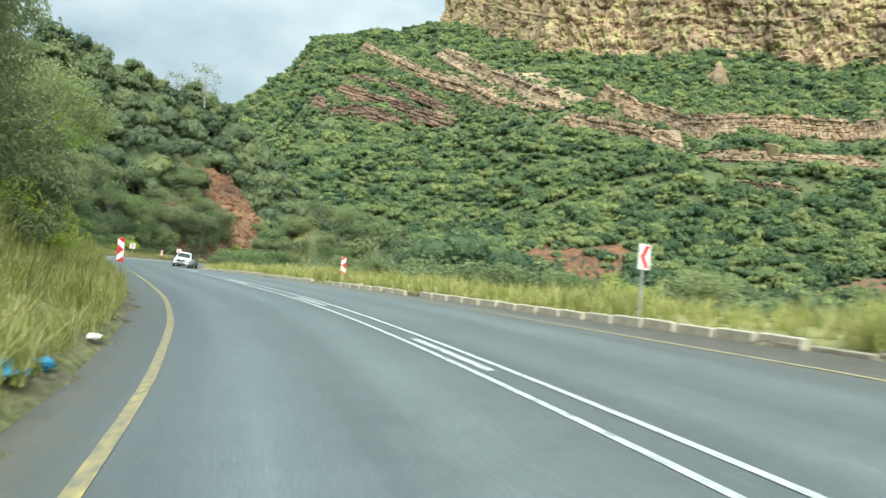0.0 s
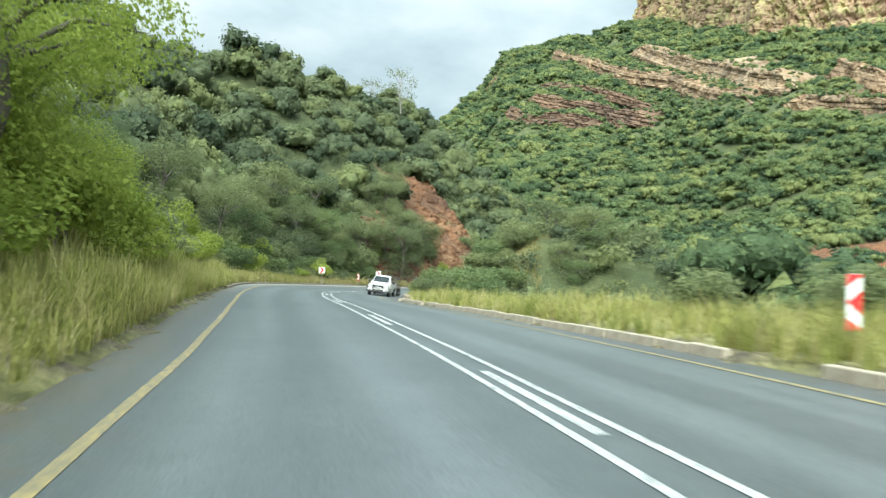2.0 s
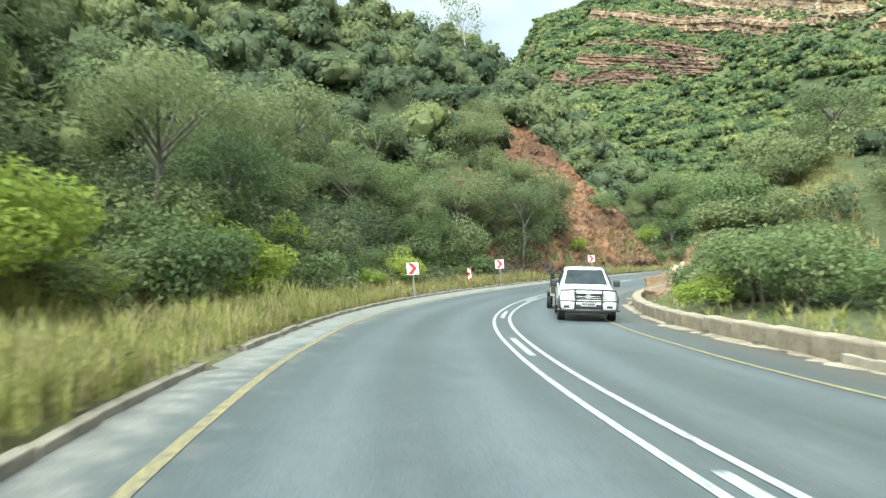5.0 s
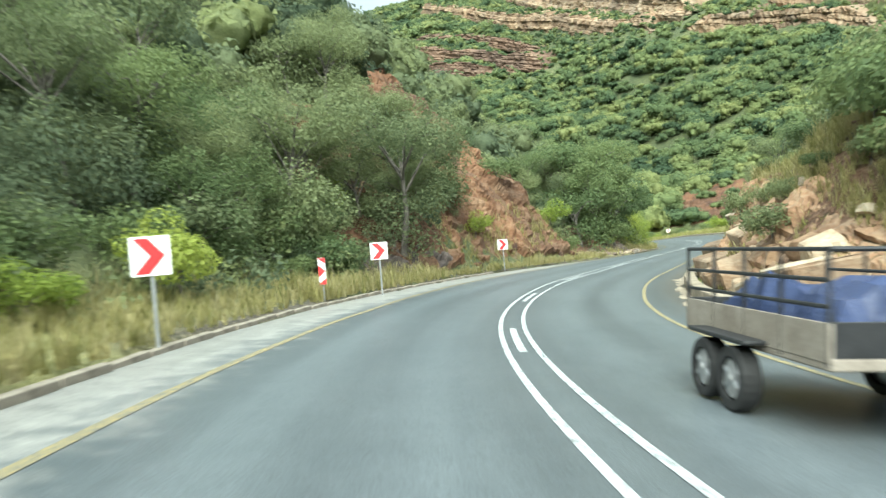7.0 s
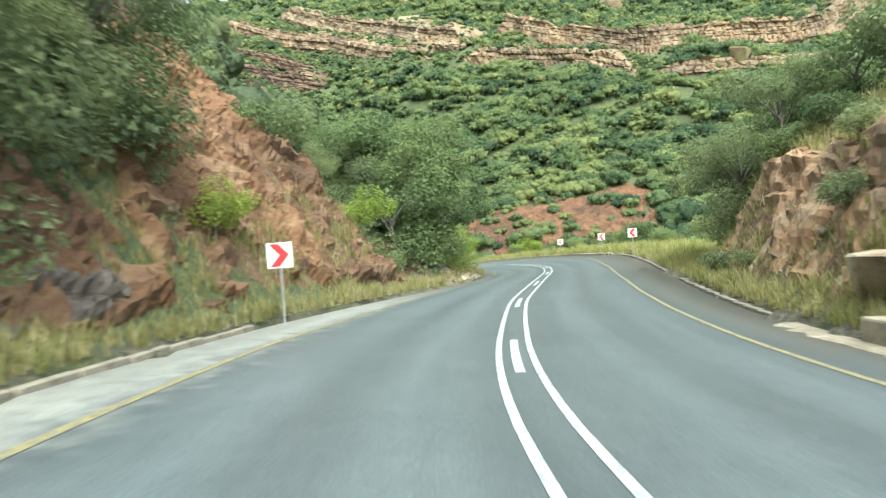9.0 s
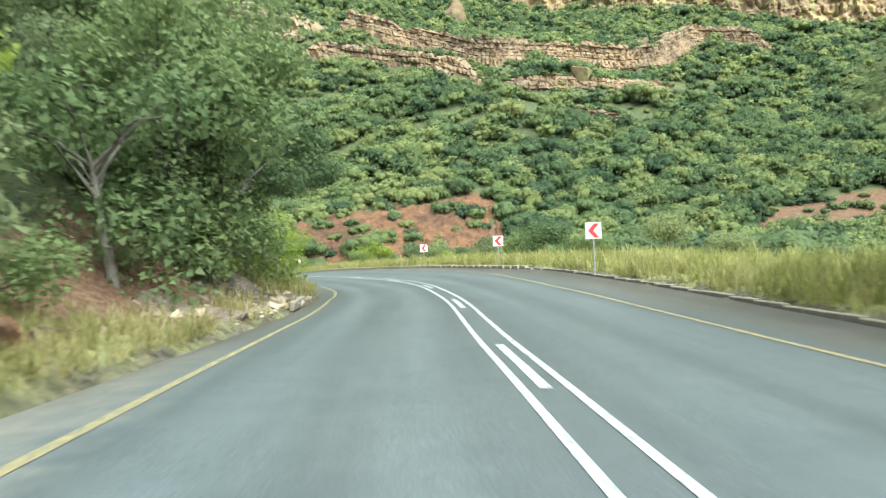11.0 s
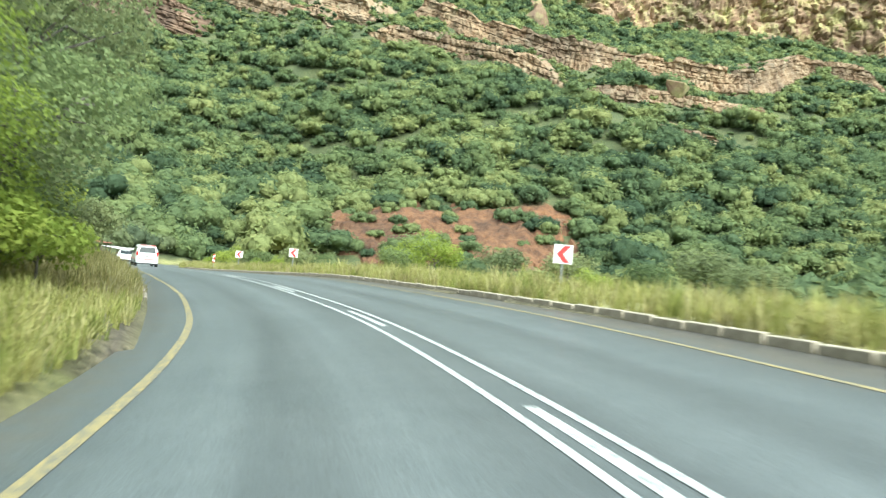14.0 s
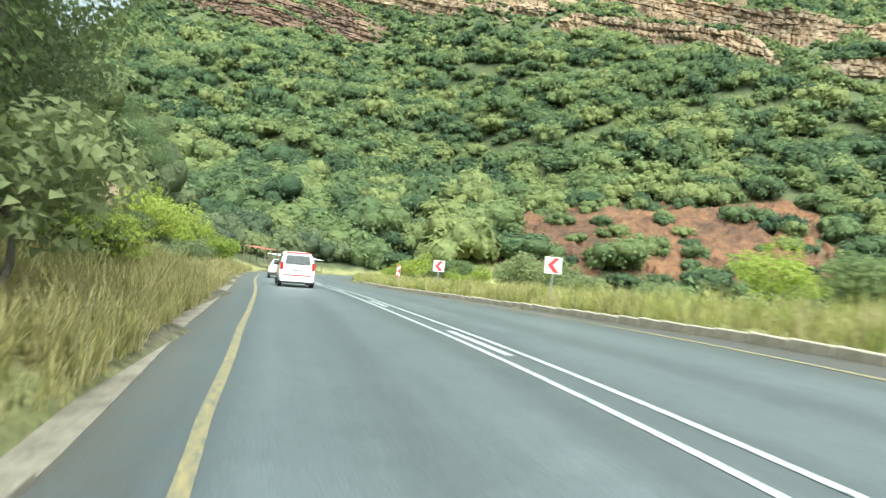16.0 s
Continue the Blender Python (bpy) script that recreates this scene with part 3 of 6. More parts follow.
marking("edge_line", -50, 308, lambda q: np.interp(q, (0, 8, 17, 26, 32, 76, 100, 116, 126, 134, 160, 167, 174, 208, 216, 300), (4.5, 4.5, 4.0, 3.7, 3.55, 3.4, 3.4, 3.6, 3.74, 3.84, 3.6, 3.7, 4.0, 4.1, 4.25, 4.0)), 0.12, YELLOW_LINE, "yellow edge line, worn paint on asphalt", 0.007, 0.008)
for k in range(-5, 26):
    ob = strip("lane_dash", 8.9 + 11.2 * k, 12.5 + 11.2 * k, lambda q: middle(q) - 0.065, lambda q: middle(q) + 0.065, 0.006, WHITE_LINE, 0.4)
    tagged(ob, "old white dash between the two centre lines", "road marking", "centre dashes", "structure")

# ---- kerbs ----
def kerb_run(name, label, side, s0, s1, length, width, height, mat, missing=(), jitter=1.0):
    """A row of kerb stones along one edge of the road; each stone is a piece of its own."""
    rng = random.Random(int(s0 * 7 + side * 3))
    run = tagged(new(name), label, "kerb", kind="structure")
    bm = bmesh.new()
    box_bm(bm, width, length - 0.025, height + 0.3, pose(0, 0, (height - 0.3) / 2), 0.018)
    me = bpy.data.meshes.new("kerb_stone")
    bm.to_mesh(me)
    bm.free()
    me.materials.append(mat)
    s = s0
    while s < s1:
        mid = s + length / 2
        if not any(a < mid < b for a, b in missing):
            w = float(right_edge(mid) if side > 0 else left_edge(mid)) + width / 2 - 0.05
            p = on_road(mid, side * w)
            ob = piece("kerb_stone", me, run)
            fall = math.degrees(math.atan(float(np.interp(mid, AX_S, AX_FALL))))
            j = jitter
            ob.matrix_basis = pose(p[0] + rng.uniform(-0.015, 0.015) * j, p[1], p[2] + rng.uniform(-0.02, 0.012) * j, rng.uniform(-0.8, 0.8) * j, fall + rng.uniform(-1.5, 1.5) * j, heading(mid) + rng.uniform(-1.0, 1.0) * j)
        s += length
    return run


OLD_KERB = simple("dirty_kerb_concrete", (0.12, 0.10, 0.078), (0.30, 0.265, 0.21), 2.0, 0.9, bump=0.01)
PALE_KERB = simple("pale_kerb_concrete", (0.20, 0.172, 0.132), (0.43, 0.385, 0.305), 2.0, 0.85, bump=0.008)
kerb_run("kerb", "dirt-stained low concrete kerb", 1, -14, 10, 1.2, 0.16, 0.10, OLD_KERB)
kerb_run("kerb", "pale concrete kerb stones with open joints", 1, 10, 34, 1.0, 0.16, 0.20, PALE_KERB, [(24.5, 26.2)])
kerb_run("kerb", "pale concrete kerb stones with open joints", 1, 36, 75, 1.0, 0.16, 0.18, PALE_KERB, [(58, 60)])
kerb_run("kerb", "dirt-stained low concrete kerb", 1, 128, 172, 1.2, 0.16, 0.09, OLD_KERB, [(141, 146)])
kerb_run("kerb", "pale concrete kerb stones with open joints", 1, 172, 262, 1.0, 0.16, 0.18, PALE_KERB)
kerb_run("kerb", "low concrete kerb half buried in grass", -1, 62, 126, 1.2, 0.15, 0.10, OLD_KERB, [(74, 77)])
kerb_run("kerb", "low concrete kerb half buried in grass", -1, 197, 205, 1.2, 0.15, 0.08, OLD_KERB)


def parapet():
    """A low cast wall along the inside of the bend, in bays."""
    run = tagged(new("low_wall"), "low weathered concrete roadside wall", "wall", kind="structure")
    bm = bmesh.new()
    box_bm(bm, 0.40, 2.075, 0.85, pose(0, 0, 0.0), 0.045)
    me = bpy.data.meshes.new("wall_bay")
    bm.to_mesh(me)
    bm.free()
    me.materials.append(CONCRETE)
    rng = random.Random(5)
    for k in range(26):
        s = 71.0 + 2.06 * k
        p = on_road(s, float(right_edge(s)) + 0.25)
        ob = piece("wall_bay", me, run)
        ob.matrix_basis = pose(p[0], p[1], p[2] + rng.uniform(-0.012, 0.012), 0, 2, heading(s))
    return run


parapet()


def apron():
    """Broken pale concrete along the foot of the wall."""
    rng = np.random.default_rng(6)
    s = np.arange(70.0, 127.0, 0.3)
    wide = 0.28 + 0.16 * ripple(s, s * 0, 3.1, 1.0) + 0.10 * rng.normal(size=len(s)) + 0.15 * ripple(s, s * 0, 11.0, 4.0)
    wide = np.clip(wide, 0.04, 0.8)
    e = right_edge(s) + 0.06
    v = np.stack([on_road(s, e - wide, 0.004), on_road(s, e - wide * 0.85, 0.028), on_road(s, e, 0.04)], 1)
    i = np.arange(len(s) * 3).reshape(-1, 3)
    f = np.stack([i[:-1, :-1], i[:-1, 1:], i[1:, 1:], i[1:, :-1]], -1).reshape(-1, 4)
    return tagged(new("apron", mesh_of("apron", v.reshape(-1, 3), f, CONCRETE)), "broken pale concrete apron along the low wall", "apron", kind="structure")


apron()

# ---- vegetation kit ----
def cards(rng, centres, radii, count, size, flat=0.75, inner=0.55):
    """Leaf-shaped quads strewn through a crown of overlapping lumps."""
    centres, radii = np.asarray(centres, float), np.asarray(radii, float)
    w = radii**2
    pick = rng.choice(len(radii), count, p=w / w.sum())
    d = rng.normal(size=(count, 3))
    d /= np.linalg.norm(d, axis=1)[:, None]
    r = radii[pick] * (inner + (1 - inner) * rng.random(count) ** 0.6)
    p = centres[pick] + d * r[:, None] * np.array([1, 1, flat])
    nrm = d * 0.7 + rng.normal(size=(count, 3)) * 0.5 + np.array([0, 0, 0.6])
    nrm /= np.linalg.norm(nrm, axis=1)[:, None]
    a = np.cross(nrm, rng.normal(size=(count, 3)))
    a /= np.linalg.norm(a, axis=1)[:, None]
    b = np.cross(nrm, a)
    ln = size * (0.6 + 0.8 * rng.random(count))[:, None]
    a, b = a * ln * 0.62, b * ln * 0.40
    v = np.stack([p - a, p + b + a * 0.45, p - b + a * 0.45], 1).reshape(-1, 3)
    return v, np.arange(count * 3).reshape(-1, 3)


def limb_set(rng, height, spread, n, lean=0.1, base=0.16):
    """Trunk and limbs, and the places where the crown's lumps sit."""
    bits, tips = [], []
    top = np.array([rng.normal() * lean * height, rng.normal() * lean * height, height * 0.62])
    mid = top * 0.5 + np.array([rng.normal() * 0.12, rng.normal() * 0.12, 0])
    bits.append(tube([(0, 0, -0.4), (mid * 0.5).tolist(), mid.tolist(), top.tolist()], [base * 1.25, base, base * 0.8, base * 0.5], 8))
    for i in range(n):
        a = 2 * math.pi * (i + rng.random() * 0.7) / n
        f = 0.35 + 0.6 * rng.random()
        start = mid * (1 - f) + top * f if f > 0.2 else mid
        reach = spread * (0.55 + 0.5 * rng.random())
        end = start + np.array([math.cos(a) * reach, math.sin(a) * reach, height * (0.12 + 0.26 * rng.random())])
        bend = (start + end) / 2 + np.array([0, 0, 0.12 * height * rng.random()])
        bits.append(tube([start.tolist(), bend.tolist(), end.tolist()], [base * 0.45, base * 0.3, base * 0.1], 6))
        tips += [end, bend * 0.4 + end * 0.6 + rng.normal(size=3) * 0.3]
    tips.append(top + np.array([0, 0, height * 0.2]))
    return joined(bits), np.array(tips)


class Kind:
    """Shared meshes for a kind of tree or bush: wood and leaves."""

    def __init__(self, name, seed, height, spread, limbs, count, size, leaf, wood=None, lump=0.9, base=0.14, flat=0.75, skirt=0):
        rng = np.random.default_rng(seed)
        wv, tips = limb_set(rng, height, spread, limbs, base=base)
        if skirt:
            w = rng.random(skirt) * 6.28
            far = spread * (0.25 + 0.4 * rng.random(skirt))
            low = np.stack([np.cos(w) * far, np.sin(w) * far, height * (0.06 + 0.4 * rng.random(skirt))], 1)
            tips = np.concatenate([tips, low])
        rad = lump * (0.7 + 0.6 * rng.random(len(tips)))
        self.name = name
        self.wood = mesh_of("trunk", wv[0], wv[1], wood or BARK, True)
        cv = cards(rng, tips, rad, count, size, flat)
        self.crown = mesh_of("crown", cv[0], cv[1], leaf)

    def put(self, x, y, z, turn, scale, label, category, group="", tall=1.0):
        ob = tagged(new(self.name), label, category, group)
        ob.matrix_basis = pose(x, y, z, 0, 0, turn) @ Matrix.Diagonal((scale, scale, scale * tall, 1))
        piece("trunk", self.wood, ob)
        piece("crown", self.crown, ob)
        return ob


TREES = [
    Kind("hillside_tree", 11, 6.0, 2.6, 8, 3600, 0.215, OLIVE_LEAF, lump=1.15, skirt=11),
    Kind("hillside_tree", 12, 5.2, 2.4, 8, 3600, 0.21, DARK_LEAF, lump=1.1, skirt=8),
    Kind("hillside_tree", 13, 6.8, 2.9, 9, 3600, 0.215, OLIVE_LEAF, lump=1.2, skirt=11),
    Kind("hillside_tree", 14, 5.6, 2.7, 8, 3600, 0.21, DARK_LEAF, lump=1.2, skirt=8),
]
FINE = [
    Kind("verge_tree", 61, 6.2, 2.7, 9, 12500, 0.125, OLIVE_LEAF, lump=1.1, skirt=12),
    Kind("verge_tree", 62, 5.4, 2.5, 9, 12500, 0.12, DARK_LEAF, lump=1.05, skirt=12),
]
LIMES = [Kind("roadside_tree", 21, 5.0, 2.2, 8, 13000, 0.09, LIME_LEAF, lump=1.15, skirt=9), Kind("roadside_tree", 22, 4.2, 2.0, 7, 12000, 0.09, LIME_LEAF, lump=1.05, skirt=9)]
BUSHES = [
    Kind("bush", 31, 1.7, 1.0, 7, 2300, 0.115, DARK_LEAF, lump=0.55, base=0.05),
    Kind("bush", 32, 1.5, 0.9, 6, 2200, 0.11, OLIVE_LEAF, lump=0.5, base=0.05),
    Kind("bush", 33, 1.6, 0.9, 6, 2200, 0.11, LIME_LEAF, lump=0.5, base=0.05),
]


def height_at(x, y):
    return float(terrain(np.array([x]), np.array([y]))[0][0])


# lines in plan along which rock crops out of the mountainside, and what each one is
BANDS = [
    [(110, 576), (121, 524), (135, 500), (146, 470), (160, 458), (201, 488), (225, 483), (245, 470), (274, 463), (342, 506), (402, 489)],
    [(-28, 860), (12, 756), (47, 656), (62, 589), (84, 549)],
    [(-134, 990), (-71, 818), (-29, 761), (13, 703), (36, 602), (60, 559)],
    [(-118, 768), (-48, 716), (-2, 674)],
    [(-123, 709), (-54, 672), (-3, 624)],
    [(-131, 658), (-99, 595), (-79, 624), (-20, 614)],
    [(75, 532), (98, 508), (114, 492), (127, 467), (144, 444)],
    [(146, 439), (168, 430), (188, 423), (214, 421), (257, 433)],
    [(150, 402), (173, 399), (191, 393)],
    [(-226, 1010), (-199, 961), (-160, 932)],
]
BAND_KINDS = [
    ("band", 17, "l", 3.6, 4.0, 0),
    ("band", 16, "l", 3.6, 4.4, 0),
    ("band", 14, "l", 3.4, 4.6, 0.1),
    ("strata", 9, "r", 2.0, 5, 0.3),
    ("strata", 12, "r", 2.2, 5.5, 0.2),
    ("strata", 11, "r", 2.4, 5, 0.2),
    ("band", 10, "l", 3.6, 3.4, 0.25),
    ("boulders", 8, "l", 4.0, 3.8, 0.3),
    ("thin", 5, "l", 1.4, 4, 0.1),
    ("band", 12, "l", 3.4, 4.4, 0),
]
CREST = [(-40, 1190), (3, 1140), (51, 988), (97, 843), (144, 811), (190, 788), (238, 786), (291, 748), (326, 708), (374, 695), (410, 672), (480, 635), (560, 556), (650, 470), (760, 360)]

# ---- far woods on the mountain and in the valley ----
def core(rng, cuts):
    """A rough rounded lump of quads."""
    bm = bmesh.new()
    bmesh.ops.create_cube(bm, size=2.0)
    if cuts:
        bmesh.ops.subdivide_edges(bm, edges=bm.edges[:], cuts=cuts, use_grid_fill=True)
    v = np.array([tuple(p.co.normalized()) for p in bm.verts])
    f = np.array([[q.index for q in g.verts] for g in bm.faces])
    bm.free()
    return v * (1 + 0.2 * rng.normal(size=(len(v), 1))), f


def dome(seed, count, size, lumps, cuts=0):
    """A broad crown: dense knobbly cores wrapped in many small leafy sprays, with an uneven outline."""
    rng = np.random.default_rng(seed)
    w = 2 * math.pi * (np.arange(lumps) + 0.8 * rng.random(lumps)) / max(lumps, 1)
    out = 0.3 + 0.4 * rng.random(lumps)
    c = np.concatenate([[[0, 0, 0.45]], np.stack([np.cos(w) * out, np.sin(w) * out, 0.15 + 0.5 * rng.random(lumps)], 1)])
    r = np.r_[0.58, 0.30 + 0.22 * rng.random(lumps)]
    squash = np.array([1, 1, 0.85])
    tri = np.array([(0, 1, 2), (0, 2, 3)])
    bits = []
    for k in range(lumps + 1):
        v, f = core(rng, cuts)
        bits.append((v * r[k] * 0.76 * squash + c[k], f[:, tri].reshape(-1, 3)))
    pick = rng.choice(len(r), count, p=r**2 / (r**2).sum())
    d = rng.normal(size=(count, 3))
    d[:, 2] = d[:, 2] * 0.9 + 0.3
    d /= np.linalg.norm(d, axis=1)[:, None]
    p = c[pick] + d * (r[pick] * (0.72 + 0.42 * rng.random(count)))[:, None] * squash
    nrm = d + rng.normal(size=(count, 3)) * 0.36 + np.array([0, 0, 0.4])
    nrm /= np.linalg.norm(nrm, axis=1)[:, None]
    a = np.cross(nrm, rng.normal(size=(count, 3)))
    a /= np.linalg.norm(a, axis=1)[:, None]
    b = np.cross(nrm, a)
    ln = size * (0.55 + 0.9 * rng.random(count))[:, None]
    a, b = a * ln * 0.6, b * ln * 0.75
    bits.append((np.stack([p - a, p + a, p + b], 1).reshape(-1, 3), np.arange(count * 3).reshape(-1, 3)))
    return joined(bits)


def strewn(rng, shapes, x, y, z, scale, tall):
    """Many turned and scaled copies of a few shapes, joined into one pair of arrays."""
    vs, fs, tones, o = [], [], [], 0
    own = rng.random(len(x))
    which = rng.integers(0, len(shapes), len(x))
    turn = rng.random(len(x)) * 2 * math.pi
    for k, (v, f) in enumerate(shapes):
        i = np.nonzero(which == k)[0]
        c, s = np.cos(turn[i])[:, None], np.sin(turn[i])[:, None]
        px = (v[:, 0] * c - v[:, 1] * s) * scale[i][:, None] + x[i][:, None]
        py = (v[:, 0] * s + v[:, 1] * c) * scale[i][:, None] + y[i][:, None]
        pz = v[:, 2] * (scale[i] * tall[i])[:, None] + z[i][:, None]
        vs.append(np.stack([px, py, pz], -1).reshape(-1, 3))
        fs.append((f[None] + (np.arange(len(i)) * len(v))[:, None, None] + o).reshape(-1, f.shape[1]))
        tones.append(np.repeat(own[i], len(v)))
        o += len(i) * len(v)
    return np.concatenate(vs), np.concatenate(fs), np.concatenate(tones)


def toned(name, made, mat):
    """A mesh of many plants, each with a tone of its own."""
    me = mesh_of(name, made[0], made[1], mat, True)
    me.attributes.new("tone", "FLOAT", "POINT").data.foreach_set("value", made[2].astype(np.float32))
    return me


def jittered(rng, x0, x1, y0, y1, step):
    gx, gy = np.meshgrid(np.arange(x0, x1, step), np.arange(y0, y1, step))
    return (gx + rng.uniform(-0.45, 0.45, gx.shape) * step).ravel(), (gy + rng.uniform(-0.45, 0.45, gy.shape) * step).ravel()


def far_woods():
    rng = np.random.default_rng(3)
    x, y = jittered(rng, -330, 620, 20, 1200, 5.7)
    az = np.degrees(np.arctan2(x + 15, y - 120))
    rr = np.hypot(x, y)
    keep = (az > -42) & (az < 64) & (rr < np.where(np.degrees(np.arctan2(x, y)) < 8, 1190, 880))
    keep = (keep & (y > 195)) | ((x > -20) & (x < 130) & (y < 330))
    x, y = x[keep], y[keep]
    s, lat, _, _ = near_road(x, y)
    z, earth = terrain(x, y)
    keep = (lat > 30) | (y > 318) | ((lat < -70) & (y > 255))
    keep &= (earth < 0.3) | (rng.random(len(x)) < np.where(y < 322, 0.7, 0.34))
    x, y, z, earth = x[keep], y[keep], z[keep], earth[keep]
    scale = np.where(rng.random(len(x)) < 0.45, 3.4 + 1.6 * rng.random(len(x)), 4.8 + 3.0 * rng.random(len(x)) ** 1.6)
    scale = scale * (1 + 0.22 * ripple(x, y, 60, 3.0)) * np.where(earth > 0.3, 0.5, 1.0)
    tall = 0.78 + 0.45 * rng.random(len(x))
    off = np.full(len(x), 1e9)
    for line in BANDS:
        q = np.array(line, float)
        for a, b in zip(q, q[1:]):
            w = np.clip(((x - a[0]) * (b[0] - a[0]) + (y - a[1]) * (b[1] - a[1])) / ((b - a) @ (b - a)), 0, 1)
            off = np.minimum(off, np.hypot(x - a[0] - w * (b[0] - a[0]), y - a[1] - w * (b[1] - a[1])))
    keep = (off > 11) | (rng.random(len(x)) < 0.6)
    scale = np.where(off > 11, scale, scale * (0.28 + 0.12 * rng.random(len(x))))
    x, y, z, scale, tall = x[keep], y[keep], z[keep], scale[keep], tall[keep]
    range_to = np.hypot(x + 15, y - 190)
    thin = (range_to < 560) | (rng.random(len(x)) < 0.66)
    x, y, z, tall, range_to, scale = x[thin], y[thin], z[thin], tall[thin], range_to[thin], np.where(range_to < 560, scale, scale * 1.2)[thin]
    near = ((range_to < 185) & (y > 195)) | ((y <= 195) & (x < 45))
    mid = ~near & (range_to < 350)
    for tag, pickd, shapes in (("near", near, [dome(i, 700, 0.11, 9, 1) for i in range(40, 50)]), ("mid", mid, [dome(i, 330, 0.15, 8) for i in range(50, 62)]), ("far", ~near & ~mid, [dome(i, 105, 0.24, 5) for i in range(62, 74)])):
        made = strewn(rng, shapes, x[pickd], y[pickd], z[pickd], scale[pickd], tall[pickd])
        ob = new("valley_woods" if tag == "near" else "mountain_woods", toned("woods", made, FAR_LEAF))
        tagged(ob, "dense green bushveld woods covering the mountainside", "woods", kind="stuff")


far_woods()


# ---- trees on the left hill ----
def hill_woods():
    rng = np.random.default_rng(8)
    shapes = [dome(100 + k, 900, 0.115, 9, 1) for k in range(8)]
    x, y = jittered(rng, -125, 40, -30, 330, 3.9)
    s, lat, _, _ = near_road(x, y)
    u = -lat - left_edge(s)
    z, earth = terrain(x, y)
    keep = (u > np.where((s > 186) & (s < 245), 15, 9)) & (u < 66) & ((earth < 0.35) | (rng.random(len(x)) < 0.1)) & (s > -45)
    x, y, z = x[keep], y[keep], z[keep]
    scale = 2.0 + 2.2 * rng.random(len(x)) ** 1.5
    tall = 0.9 + 0.5 * rng.random(len(x))
    high = u[keep] > 34
    for pickd, kinds in ((~high, shapes), (high, [dome(110 + k, 420, 0.155, 8) for k in range(8)])):
        made = strewn(rng, kinds, x[pickd], y[pickd], z[pickd] - 0.3, scale[pickd], tall[pickd])
        ob = new("hillside_woods", toned("woods", made, HILL_LEAF))
        tagged(ob, "dense olive-green trees covering the steep hillside", "woods", kind="stuff")


hill_woods()


def bank_trees():
    rng = np.random.default_rng(9)
    x, y = jittered(rng, -75, 20, -16, 285, 4.2)
    s, lat, _, _ = near_road(x, y)
    u, v = -lat - left_edge(s), lat - right_edge(s)
    z, earth = terrain(x, y)
    cut = (s > 112) & (s < 148)
    for i in np.nonzero((u > np.where((s < 78) | (s > 192), 7.0, 3.4)) & (u < 12.5) & (s > -20) & (s < 275))[0]:
        if (earth[i] > 0.3 and rng.random() > 0.06) or rng.random() < 0.12:
            continue
        (FINE[rng.integers(2)] if u[i] < (13 if s[i] < 78 or s[i] > 192 else 9.5) else TREES[rng.integers(len(TREES))]).put(x[i], y[i], z[i] - 0.2, rng.random() * 360, 0.6 + 0.35 * rng.random(), "bushy olive-green tree on the steep roadside bank", "tree", "trees on the bank", 0.9 + 0.25 * rng.random())


bank_trees()

# ---- rock: ledges and cliff of the mountain ----
def cell(a, b, seed):
    """A random number from 0 to 1 for each whole-number pair."""
    q = np.sin(np.floor(a) * 127.1 + np.floor(b) * 311.7 + seed * 74.7) * 43758.5453
    return q - np.floor(q)


def jointed(s, h, wide, high, seed, dip, groove=0.10):
    """How far a jointed rock face stands out: blocks of uneven depth, with grooves between them."""
    b = h + s * dip
    row = np.floor(b / high)
    a = s / (wide * (0.7 + 0.6 * cell(row, row * 0, seed))) + cell(row, row * 0 + 3, seed) * 5
    out = cell(a, b / high, seed + 1)
    fa, fb = a - np.floor(a), b / high - row
    edge = np.minimum(np.minimum(fa, 1 - fa) * wide / groove, np.minimum(fb, 1 - fb) * high / min(groove, 0.12 * high))
    return out - 0.8 * (1 - smooth01(edge, 0.0, 1.0))


def rock_line(line, step, soften):
    """A plan line at even steps, with its height on the mountain and its side towards the valley."""
    p = np.array(line, float)
    run = np.r_[0, np.cumsum(np.hypot(*np.diff(p, axis=0).T))]
    q = np.arange(0, run[-1], step)
    px, py = np.interp(q, run, p[:, 0]), np.interp(q, run, p[:, 1])
    pz = np.interp(q, run, mountain(p[:, 0], p[:, 1]))
    w = int(soften / step)
    px, py, pz = (np.convolve(np.pad(a, w, "reflect", reflect_type="odd"), np.ones(2 * w + 1) / (2 * w + 1), "valid") for a in (px, py, pz))
    tx, ty = np.gradient(px), np.gradient(py)
    ln = np.hypot(tx, ty)
    return q, px, py, pz, tx / ln, ty / ln, np.gradient(pz) / step


